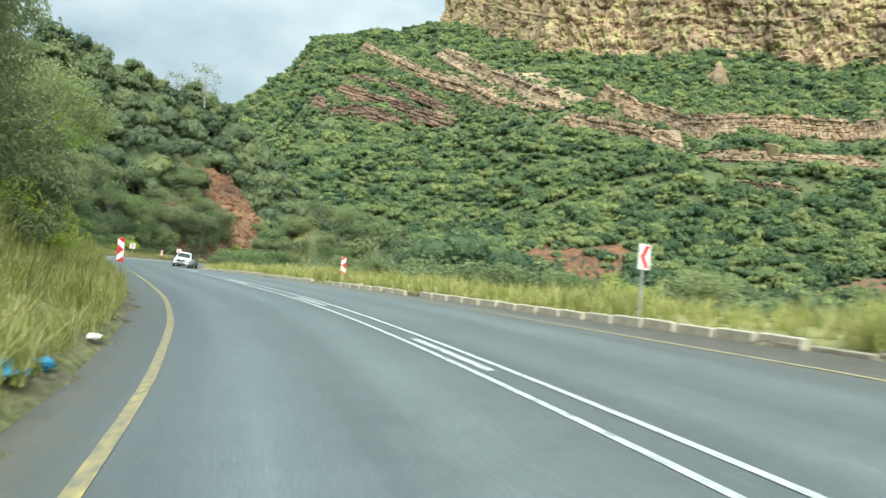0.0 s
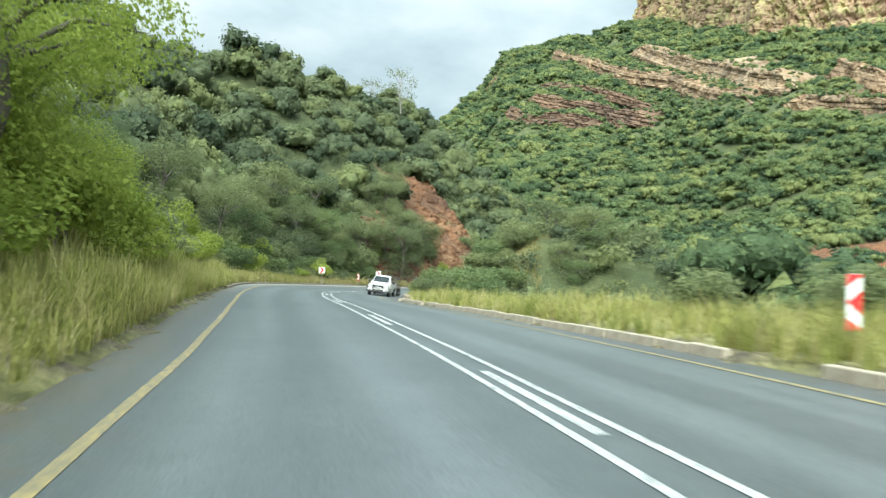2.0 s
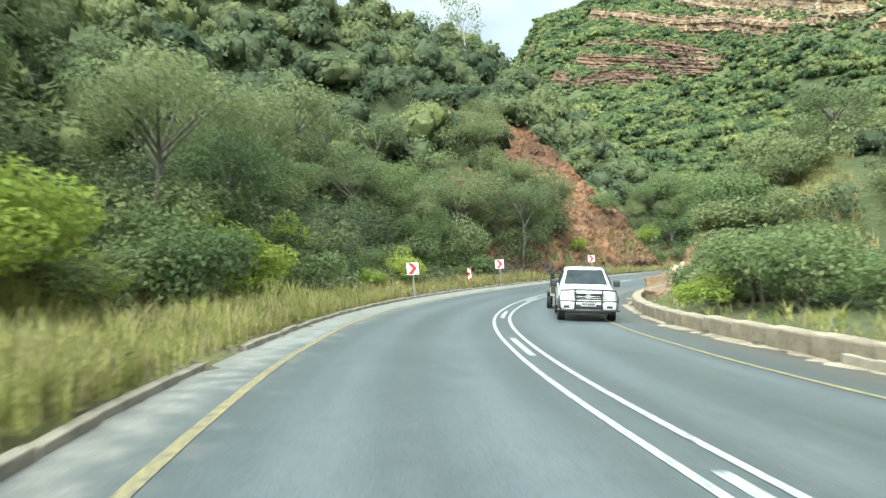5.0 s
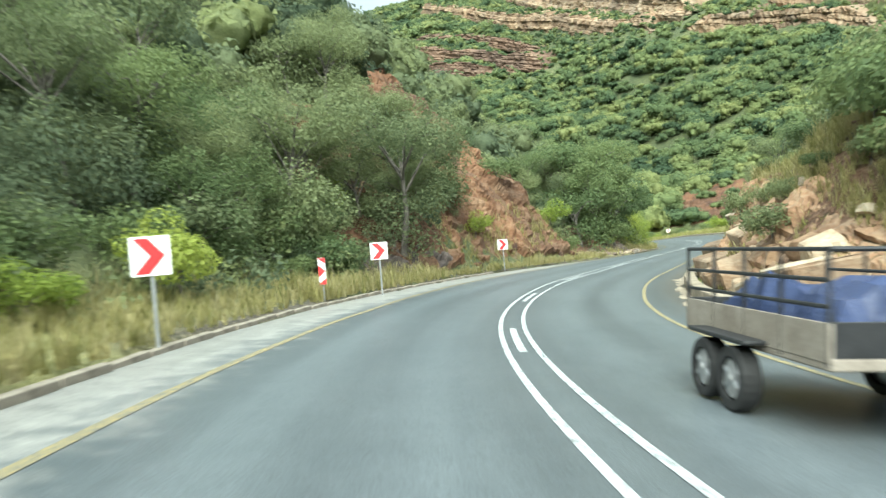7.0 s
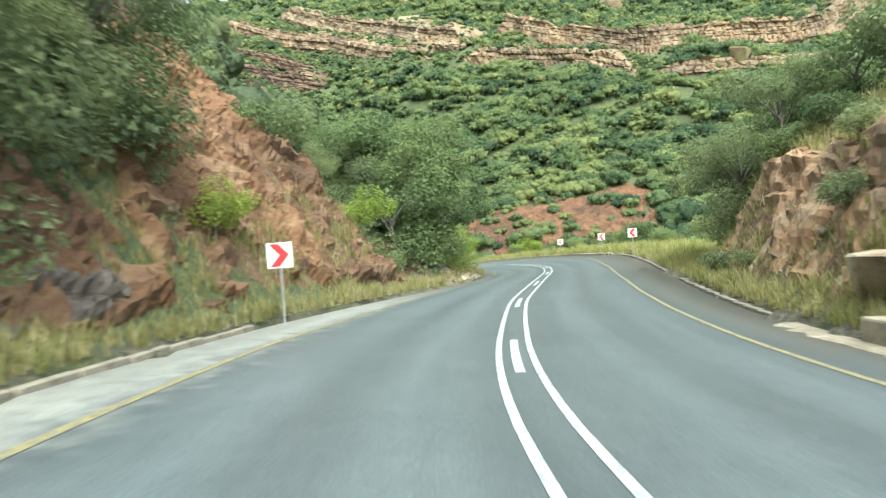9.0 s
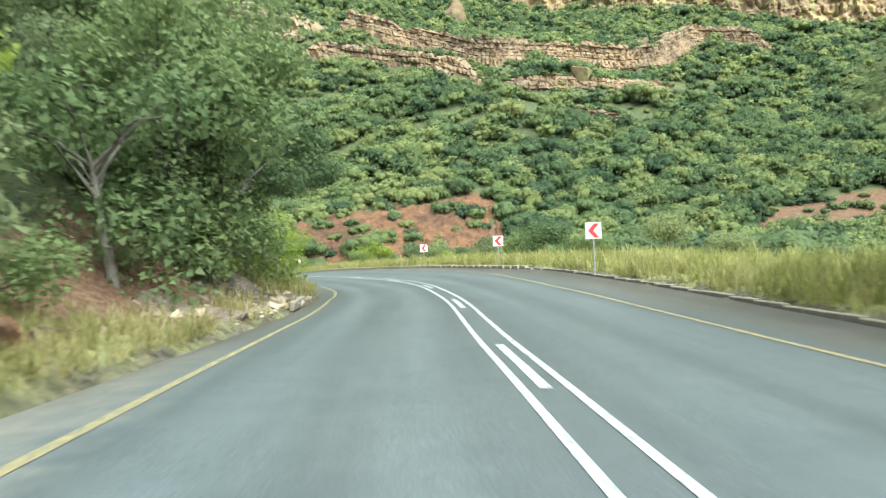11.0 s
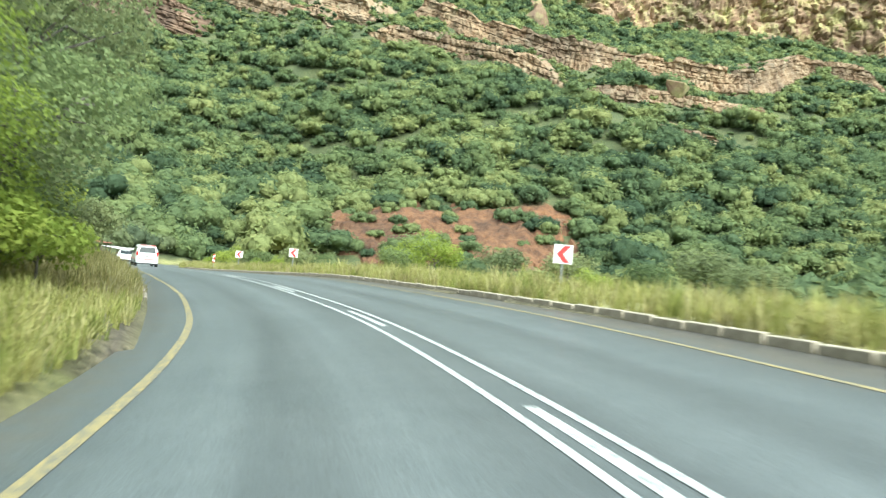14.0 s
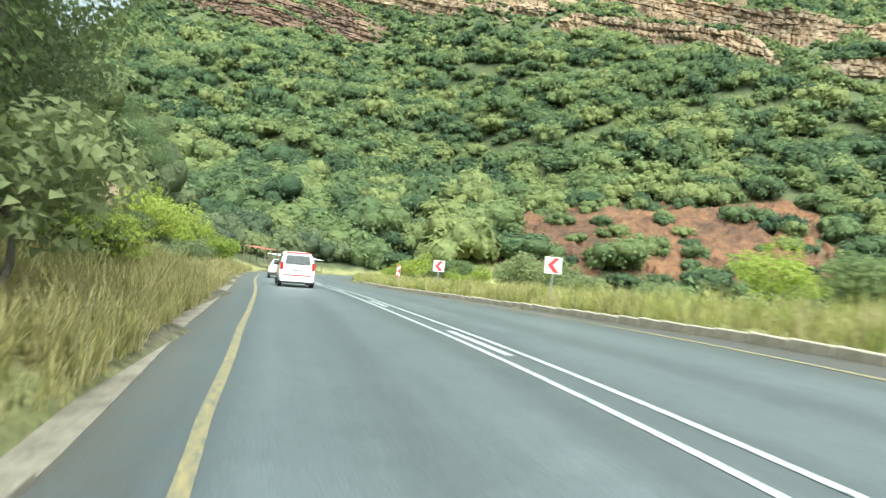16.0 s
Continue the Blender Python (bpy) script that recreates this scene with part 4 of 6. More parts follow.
def bedded(S, H, bed, block, seed, groove):
    """How far a bedded, jointed face stands out: each bed and each block by its own amount, with open joints."""
    rng = np.random.default_rng(seed + 800)
    H = H + 0.22 * bed * ripple(S, H * 0, 17.0 * bed, seed + 1)
    bounds = np.cumsum(bed * (0.35 + 1.3 * rng.random(int(1.6 * (H.max() - H.min()) / bed) + 4))) + H.min() - bed
    b = np.clip(np.searchsorted(bounds, H) - 1, 0, len(bounds) - 2)
    own = rng.random(len(bounds))
    a = S / (block * (0.55 + 0.9 * own[b])) + 9.7 * own[b] + 0.35 * ripple(S, H, 4.0 * block, seed + 2)
    stand = 0.40 * rng.normal(size=len(bounds))[b] + 0.95 * (cell(a, b, seed) - 0.5)
    fa, fb = a - np.floor(a), (H - bounds[b]) / (bounds[b + 1] - bounds[b])
    edge = np.minimum(np.minimum(fa, 1 - fa) * block * 0.6, np.minimum(fb, 1 - fb) * bed * 1.6) / groove
    return stand - 0.85 * (1 - smooth01(edge, 0.0, 1.0))


LEDGE_TOPS = []


def rock_sheet(name, label, category, v, mat):
    n, k = v.shape[:2]
    i = np.arange(n * k).reshape(n, k)
    f = np.stack([i[:-1, :-1], i[:-1, 1:], i[1:, 1:], i[1:, :-1]], -1).reshape(-1, 4)
    return tagged(new(name, mesh_of(name, v.reshape(-1, 3), f, mat)), label, category, kind="structure")


def ledge(label, line, thick, mat, seed, bed, block, proud=1.5, back=0.22, gaps=0.0):
    """A band of bedded sandstone that stands out of the slope, with a stepped top."""
    step = 0.7 if np.hypot(*np.array(line).mean(0)) < 600 else 1.0
    q, px, py, pz, tx, ty, dip = rock_line(line, step, 7)
    rim = min(16.0, 0.2 * q[-1])
    top = thick * (0.86 + 0.16 * ripple(q, q * 0 + seed, 46.0, seed) + 0.16 * (cell(q / (block * 1.4), q * 0, seed + 9) - 0.5))
    top = top * smooth01(ripple(q, q * 0 + 40, 60.0, seed + 2.0), -1.25 + gaps, -0.95 + gaps) * (0.2 + 0.8 * smooth01(q, 0, rim) * (1 - smooth01(q, q[-1] - rim, q[-1])))
    rows = np.arange(-0.3 * thick, thick * 1.15, 0.42 * step)
    H = np.minimum(rows[:, None], top[None, :])
    S = np.repeat(q[None], len(rows), 0)
    d = proud * (bedded(S, H, bed, block, seed, 0.7 * step) + 0.3 * bedded(S, H, bed * 0.5, block * 0.4, seed + 20, 0.5 * step) + 0.9 * ripple(S, H * 1.5, 26.0, seed + 5))
    d = d - back * np.maximum(H, 0) + 1.0
    v = np.stack([px + ty * d, py - tx * d, pz + H], -1)
    deep = np.maximum(top, 0) / 0.42 + 3
    cx, cy = v[-1, :, 0] - ty * deep, v[-1, :, 1] + tx * deep
    cap = np.stack([cx, cy, mountain(cx, cy) - 1.0], -1)
    r = np.random.default_rng(seed + 900)
    for i in r.integers(0, len(q), int(q[-1] * 2.2)):
        w = r.random() ** 1.5 * 0.9 + 0.04
        LEDGE_TOPS.append(tuple(v[-1, i] * (1 - w) + cap[i] * w))
    return rock_sheet("rock_ledge", label, "rock ledge", np.concatenate([v, cap[None]]), mat)


def cliff(label, line, tall, mat, seed):
    """A high wall of upright sandstone pillars, cracked across, standing out unevenly in buttresses."""
    q, px, py, pz, tx, ty, dip = rock_line(line, 1.8, 14)
    rows = np.arange(-28, tall, 1.8)
    H = np.repeat(rows[:, None], len(q), 1)
    S = np.repeat(q[None], len(rows), 0)
    S = S + 0.10 * H + 3.0 * ripple(S, H, 60.0, seed)
    turned = bedded(H * 0.55, S, 7.5, 9.0, seed, 1.6)
    d = 3.6 * turned + 2.2 * bedded(S, H, 9.0, 5.0, seed + 3, 1.5) + 9.0 * ripple(S, H * 0.3, 130.0, seed + 2) + 4.0 * ripple(S, H * 0.4, 45.0, seed + 4)
    d = d - 0.10 * H
    v = np.stack([px + ty * d, py - tx * d, pz + H], -1)
    return rock_sheet("cliff", label, "cliff", v, mat)


BAND = "bedded orange and grey sandstone ledge on the mountainside"
STRATA = "tilted reddish strata in the mountain's shoulder"
for k, (kind, thick, mat, bed, block, gaps) in enumerate(BAND_KINDS):
    label = {"band": BAND, "strata": STRATA, "boulders": "low broken ledge of pale boulders among bushes", "thin": "thin grey strata showing through the bushes"}[kind]
    ledge(label, BANDS[k], thick, {"r": REDBED, "l": LEDGE}[mat], k + 1, bed, block, gaps=gaps)
cliff("high sandstone cliff with yellow lichen", CREST, 300, CLIFF, 9)

def ledge_shrubs():
    """Small shrubs and grass clumps on the slopes between the ledges."""
    rng = np.random.default_rng(23)
    x, y = [], []
    for line in BANDS:
        q = np.array(line, float)
        for a, b in zip(q, q[1:]):
            m = int(np.hypot(*(b - a)) * 2.8)
            w, o = rng.random(m), rng.uniform(-13, 11, m)
            t = (b - a) / np.hypot(*(b - a))
            keep = (o < -1.5) | (o > 4)
            x += list((a[0] + w * (b[0] - a[0]) - o * t[1])[keep])
            y += list((a[1] + w * (b[1] - a[1]) + o * t[0])[keep])
    x, y = np.array(x), np.array(y)
    z, _ = terrain(x, y)
    tops = np.array(LEDGE_TOPS)
    x, y, z = np.r_[x, tops[:, 0]], np.r_[y, tops[:, 1]], np.r_[z, tops[:, 2]]
    made = strewn(rng, [dome(i, 40, 0.40, 4) for i in range(80, 90)], x, y, z - 0.2, 0.9 + 2.2 * rng.random(len(x)) ** 2, 0.8 + 0.4 * rng.random(len(x)))
    tagged(new("mountain_shrubs", toned("shrubs", made, FAR_LEAF)), "small green shrubs between the mountain's rock ledges", "shrubs", kind="stuff")


ledge_shrubs()

# ---- tall grass on the verges ----
def tuft(seed, blades, height, lean):
    rng = np.random.default_rng(seed)
    vs, fs = [], []
    for k in range(blades):
        a, r = rng.random() * 6.28, 0.16 * rng.random()
        b = np.array([math.cos(a) * r, math.sin(a) * r, -0.03])
        w = rng.random() * 6.28
        out = np.array([math.cos(w), math.sin(w), 0]) * lean * (0.4 + rng.random())
        side = np.array([-math.sin(w), math.cos(w), 0]) * (0.011 + 0.010 * rng.random())
        h = height * (0.55 + 0.6 * rng.random())
        m, t = b + out * 0.35 + np.array([0, 0, h * 0.6]), b + out + np.array([0, 0, h])
        o = len(vs)
        vs += [b - side, b + side, m + side * 0.9, m - side * 0.9, t + side * 0.25, t - side * 0.25]
        fs += [(o, o + 1, o + 2, o + 3), (o + 3, o + 2, o + 4, o + 5)]
    return np.array(vs), np.array(fs)


def verge_grass(name, side, s0, s1, depth, per_m, label, seed, height=0.75, thin=(), mat=None, start=0.14):
    rng = np.random.default_rng(seed)
    n = int((s1 - s0) * depth * per_m)
    s = rng.uniform(s0, s1, n)
    d = depth * rng.random(n) ** 1.25 + start
    edge = left_edge(s) if side < 0 else right_edge(s) + 0.12
    p = on_road(s, side * (edge + d))
    patch = ripple(p[:, 0], p[:, 1], 9.0, seed)
    keep = rng.random(n) < 0.8 + 0.3 * patch
    for a, b, f in thin:
        keep &= ~((s > a) & (s < b)) | (rng.random(n) < f)
    s, d, p, patch = s[keep], d[keep], p[keep], patch[keep]
    z, _ = terrain(p[:, 0], p[:, 1])
    shapes = [tuft(60 + k + seed * 10, 11, height, 0.24 + 0.05 * k) for k in range(6)]
    sc = (0.55 + 0.55 * rng.random(len(s))) * (0.75 + 0.3 * patch) * (0.6 + 0.4 * np.clip(d / 0.8, 0, 1))
    made = strewn(rng, shapes, p[:, 0], p[:, 1], z, np.clip(sc, 0.3, 1.4), np.ones(len(s)))
    return tagged(new(name, toned(name, made, mat or GRASS)), label, "grass", kind="stuff")


verge_grass("verge_grass", -1, -8, 66, 3.4, 17, "tall yellow-green roadside grass on the bank", 1, 0.9)
verge_grass("bank_grass", -1, -8, 78, 5.5, 11, "tall yellow-green grass covering the roadside bank", 12, 1.0, start=3.0)
verge_grass("verge_grass", -1, 36, 64, 2.2, 16, "tall lush lime-green grass beside the road", 10, 1.35)
verge_grass("verge_grass", -1, 60, 94, 1.8, 13, "tall bright yellow-green grass spilling over the kerb", 11, 1.0, start=0.05)
verge_grass("verge_grass", -1, 66, 150, 3.8, 15, "tall dry roadside grass along the kerb", 2, 0.85, mat=STRAW)
verge_grass("verge_grass", -1, 150, 180, 3.4, 17, "dry straw-coloured grass hanging over the stony bank", 3, 0.75, [(150, 167, 0.10), (167, 172, 0.6)], STRAW)
verge_grass("verge_grass", -1, 180, 193, 3.0, 17, "tall yellow-green roadside grass on the bank", 14, 0.8)
verge_grass("bank_grass", -1, 190, 245, 4.5, 11, "tall straw-coloured grass on the upper bank", 13, 0.95, mat=STRAW, start=3.0)
verge_grass("verge_grass", -1, 193, 275, 3.2, 17, "tall straw-coloured dry grass on the roadside bank", 9, 0.95, [(236, 275, 0.5)], STRAW)
verge_grass("verge_grass", 1, -6, 76, 4.4, 13, "tall yellow-green grass behind the kerb", 4, 0.8, [(50, 76, 0.5)])
verge_grass("verge_grass", 1, 76, 148, 2.6, 6, "dry grass tufts below the rock face", 5, 0.5, [(76, 122, 0.25)])
verge_grass("cut_grass", -1, 118, 150, 11, 3.2, "grass tufts on the ledges of the red cutting", 8, 0.5, mat=STRAW)
verge_grass("face_grass", 1, 101, 142, 3.6, 5, "tufts of dry grass in the cracks of the spur", 15, 0.55, mat=STRAW, start=1.2)
verge_grass("verge_grass", 1, 121, 147, 1.7, 14, "dry straw-coloured grass at the foot of the bluff", 17, 0.75, mat=STRAW, start=0.05)
verge_grass("spur_grass", 1, 100, 146, 8, 12, "dry yellow grass on top of the rocky spur", 7, 0.75, mat=STRAW, start=3.0)
verge_grass("verge_grass", 1, 146, 285, 2.6, 5, "golden dry grass clumps along the kerb", 16, 0.9, mat=STRAW)
verge_grass("verge_grass", 1, 148, 285, 6.0, 9, "tall yellow-green meadow grass behind the kerb", 6, 0.85)

# ---- bushes and trees of their own ----
def by_road(s, side, off):
    w = float(left_edge(s) if side < 0 else right_edge(s)) + off
    p = on_road(s, side * w)
    return float(p[0]), float(p[1]), height_at(p[0], p[1])


def plants():
    rng = random.Random(4)
    for k in range(140):
        s = rng.uniform(-6, 270)
        if 118 < s < 148 and rng.random() < 0.6:
            continue
        x, y, z = by_road(s, -1, rng.uniform(2.2, 5.5))
        BUSHES[rng.choice((0, 0, 1, 1, 2) if 78 < s < 188 else (1, 2, 2))].put(x, y, z - 0.1, rng.random() * 360, rng.uniform(0.7, 1.5), "leafy green bush among the roadside grass", "bush", "roadside bushes", rng.uniform(0.8, 1.2))
    for k in range(75):
        s = rng.uniform(0, 285)
        if 98 < s < 142:
            off = rng.uniform(6.5, 12) if 106 < s < 136 else rng.uniform(3.0, 12)
        elif 66 < s <= 98:
            off = rng.uniform(1.2, 9)
        else:
            off = rng.uniform(3.8, 13)
        x, y, z = by_road(s, 1, off)
        BUSHES[rng.choice((0, 1, 1, 2))].put(x, y, z - 0.1, rng.random() * 360, rng.uniform(0.6, 1.35), "leafy green bush beyond the roadside grass", "bush", "valley bushes", rng.uniform(0.8, 1.2))
    r4 = random.Random(41)
    for k in range(46):
        s = r4.uniform(72, 112)
        x, y, z = by_road(s, 1, r4.uniform(1.3, 8.0) if s < 99 else r4.uniform(4.4, 9.0))
        BUSHES[r4.choice((0, 1, 1, 0))].put(x, y, z - 0.15, r4.random() * 360, r4.uniform(0.8, 1.5), "olive bush growing behind the low wall", "bush", "bushes behind the wall", r4.uniform(0.8, 1.1))
    for k in range(20):
        s = r4.uniform(104, 140)
        x, y, z = by_road(s, 1, r4.uniform(1.6, 4.6) if s < 121 else r4.uniform(0.9, 4.6))
        BUSHES[r4.choice((1, 1, 0))].put(x, y, z - 0.1, r4.random() * 360, r4.uniform(0.35, 0.8), "small olive bush rooted in the sandstone face", "bush", "bushes on the spur", r4.uniform(0.8, 1.1))
    for k in range(9):
        s = r4.uniform(16, 46)
        x, y, z = by_road(s, 1, r4.uniform(3.0, 7.0))
        BUSHES[r4.choice((0, 1, 0))].put(x, y, z - 0.15, r4.random() * 360, r4.uniform(0.5, 0.9), "green bush behind the roadside grass", "bush", "valley bushes", r4.uniform(0.8, 1.1))
    for s, off, sc, kind in ((46, 5.2, 1.55, 0), (51, 5.8, 1.35, 1), (48.5, 5.6, 0.9, 1), (55, 5.2, 0.85, 0), (59, 5.4, 0.7, 1), (42, 5.4, 1.0, 1), (175.5, 1.9, 0.66, 0), (174, 3.0, 0.85, 1), (172, 4.2, 1.05, 1), (169.5, 4.4, 1.1, 0), (180, 3.4, 0.9, 0), (185.5, 4.0, 0.95, 1), (189.5, 3.9, 0.9, 0), (178, 5.4, 1.35, 1), (186, 6.4, 1.4, 0)):
        x, y, z = by_road(s, -1, off)
        LIMES[kind].put(x, y, z - 0.2, s * 37 % 360, sc, "bright yellow-green leafy tree beside the road", "tree", "bright roadside trees")
    for x, y, sc in ((-25.5, 153.5, 1.15), (-27.5, 149.0, 1.0), (-24.2, 158.0, 1.1), (-22.6, 162.0, 1.15), (-28.6, 155.0, 1.3)):
        TREES[1].put(x, y, height_at(x, y) - 0.2, x * 50 % 360, sc, "dense dark-green leafy tree at the end of the cutting", "tree", "dark trees by the bend")
    for x, y, sc, k in ((-39.0, 118.0, 1.15, 2), (-42.5, 111.0, 1.1, 0), (-43.5, 123.5, 0.9, 2), (-44.5, 128.5, 0.8, 0), (-46.5, 133.0, 0.8, 0)):
        FINE[0].put(x, y, height_at(x, y) - 0.2, y * 31 % 360, sc, "tall sparse tree with grey trunk on the verge", "tree", "tall verge trees")
    for s, off, sc, k in ((6, 6.0, 1.2, 0), (9.0, 6.4, 1.2, 2), (12, 5.6, 0.9, 2), (16, 5.0, 1.1, 0), (21, 4.8, 0.9, 2), (26, 4.6, 1.1, 2), (32, 4.8, 1.0, 0), (37, 4.6, 1.05, 2)):
        x, y, z = by_road(s, -1, off)
        FINE[k % 2].put(x, y, z - 0.2, s * 53 % 360, sc, "bushy olive-green tree overhanging the verge", "tree", "verge trees")
    for s, off, sc, k in ((196, 5.0, 1.1, 0), (200, 5.2, 1.35, 0), (204, 5.6, 1.5, 1), (209, 5.6, 1.45, 2), (214, 5.4, 1.3, 1), (219, 5.6, 1.3, 0), (224, 5.4, 1.1, 1), (160, 4.9, 1.55, 1), (164, 5.6, 1.6, 3), (168.5, 4.4, 1.2, 3), (192, 3.6, 1.0, 1)):
        x, y, z = by_road(s, -1, off)
        FINE[k % 2].put(x, y, z - 0.2, s * 53 % 360, sc, "leafy dark-green tree overhanging the verge", "tree", "verge trees")
    r3 = np.random.default_rng(77)
    for k in range(14):
        s = r3.uniform(110, 130)
        x, y, z = by_road(s, -1, r3.uniform(2.4, 9.0))
        FINE[k % 2].put(x, y, z - 0.3, r3.random() * 360, 0.45 + 0.35 * r3.random(), "dense grey-green tree in front of the red cutting", "tree", "trees on the cutting")
    # the spur's own trees and the wood below the road
    r2 = np.random.default_rng(12)
    for k in range(34):
        s = r2.uniform(100, 148)
        x, y, z = by_road(s, 1, r2.uniform(5.0, 16) if s < 108 or s > 134 else r2.uniform(8.5, 16))
        TREES[r2.integers(4)].put(x, y, z - 0.2, r2.random() * 360, 0.38 + 0.3 * r2.random(), "small olive tree on the rocky spur", "tree", "spur trees")
    for s, off, sc, k in ((131, 8.0, 0.5, 0), (140, 3.8, 0.6, 0), (143.5, 2.6, 0.75, 0), (146, 3.4, 0.8, 0), (148.5, 4.6, 0.8, 0), (142, 5.2, 0.9, 1), (145, 6.5, 0.95, 0)):
        x, y, z = by_road(s, 1, off)
        FINE[k].put(x, y, z - 0.2, s * 41 % 360, sc, "leafy olive tree above the sandstone bluff", "tree", "bluff trees")
    for s, off, sc in ((162.5, 2.6, 1.0), (159.0, 4.2, 1.1)):
        x, y, z = by_road(s, -1, off)
        OVER.put(x, y, z - 0.2, s * 29 % 360, sc, "dark leafy tree reaching out over the road", "tree", "overhanging trees")
    for x, y, h in ((-60.5, 175, 1.0), (-66.0, 171, 0.85), (-57.0, 167, 0.9)):
        BARE.put(x, y, height_at(x, y) + 0.5, x * 7 % 360, h, "thin half-bare tree on the ridge", "tree", "bare ridge trees")


OVER = Kind("overhanging_tree", 71, 7.0, 3.4, 10, 9000, 0.15, DARK_LEAF, lump=0.9)
BARE = Kind("bare_tree", 41, 10.0, 3.2, 11, 420, 0.32, OLIVE_LEAF, PALE_BARK, 1.0, 0.13)
plants()


def lower_woods():
    """Trees below the road on the valley side."""
    rng = np.random.default_rng(15)
    shapes = []
    for k in range(6):
        r2 = np.random.default_rng(200 + k)
        c = np.stack([r2.normal(size=7) * 1.25, r2.normal(size=7) * 1.25, 2.3 + r2.normal(size=7) * 0.8], 1)
        shapes.append(cards(r2, c, 0.95 + 0.5 * r2.random(7), 340, 0.55, 0.75, 0.55))
    x, y = jittered(rng, -60, 110, 0, 330, 4.6)
    s, lat, _, _ = near_road(x, y)
    v = lat - right_edge(s)
    z, earth = terrain(x, y)
    lo = np.where(s > 150, 14.0, np.where(s < 60, 8.0, 5.0))
    keep = (v > lo) & (lat < 44) & (earth < 0.3) & ~((s > 98) & (s < 146) & (v < 16)) & (rng.random(len(x)) < np.where(s > 150, 0.55, 0.9))
    x, y, z = x[keep], y[keep], z[keep]
    f = strewn(rng, shapes, x, y, z - 0.4, 0.45 + 0.4 * rng.random(len(x)), 0.85 + 0.3 * rng.random(len(x)))
    tagged(new("valley_thicket", toned("thicket", f, HILL_LEAF)), "dense green thicket below the road", "woods", kind="stuff")


lower_woods()


def valley_scrub():
    """Low rounded scrub that covers the slope below the road."""
    rng = np.random.default_rng(19)
    x, y = jittered(rng, -60, 90, 0, 150, 2.6)
    s, lat, _, _ = near_road(x, y)
    v = lat - right_edge(s)
    z, earth = terrain(x, y)
    keep = (v > np.where(s < 60, 5.5, 3.5)) & (v < 46) & (earth < 0.3) & (s > 44) & ((s < 99) | (v > 11))
    x, y, z = x[keep], y[keep], z[keep]
    made = strewn(rng, [dome(120 + k, 300, 0.13, 6) for k in range(8)], x, y, z - 0.3, 0.9 + 1.1 * rng.random(len(x)) ** 2, 0.75 + 0.4 * rng.random(len(x)))
    tagged(new("valley_scrub", toned("scrub", made, HILL_LEAF)), "low rounded green scrub on the slope below the road", "scrub", kind="stuff")


valley_scrub()

# ---- rock faces beside the road ----
def boulder(seed, mat, flat=0.8):
    """An angular block with slightly worn edges."""
    rng = np.random.default_rng(seed)
    bm = bmesh.new()
    for k in range(16):
        d = rng.uniform(-1, 1, 3)
        d = np.sign(d) * np.abs(d) ** 0.45 * 0.52
        bm.verts.new((d[0], d[1], d[2] * flat))
    made = bmesh.ops.convex_hull(bm, input=bm.verts[:])
    bmesh.ops.delete(bm, geom=[v for v in made["geom_interior"] if isinstance(v, bmesh.types.BMVert)], context="VERTS")
    bmesh.ops.dissolve_limit(bm, angle_limit=0.22, verts=bm.verts[:], edges=bm.edges[:])
    bmesh.ops.bevel(bm, geom=bm.edges[:], offset=0.035, segments=1, affect="EDGES")
    me = bpy.data.meshes.new("rock")
    bm.to_mesh(me)
    bm.free()
    me.materials.append(mat)
    return me


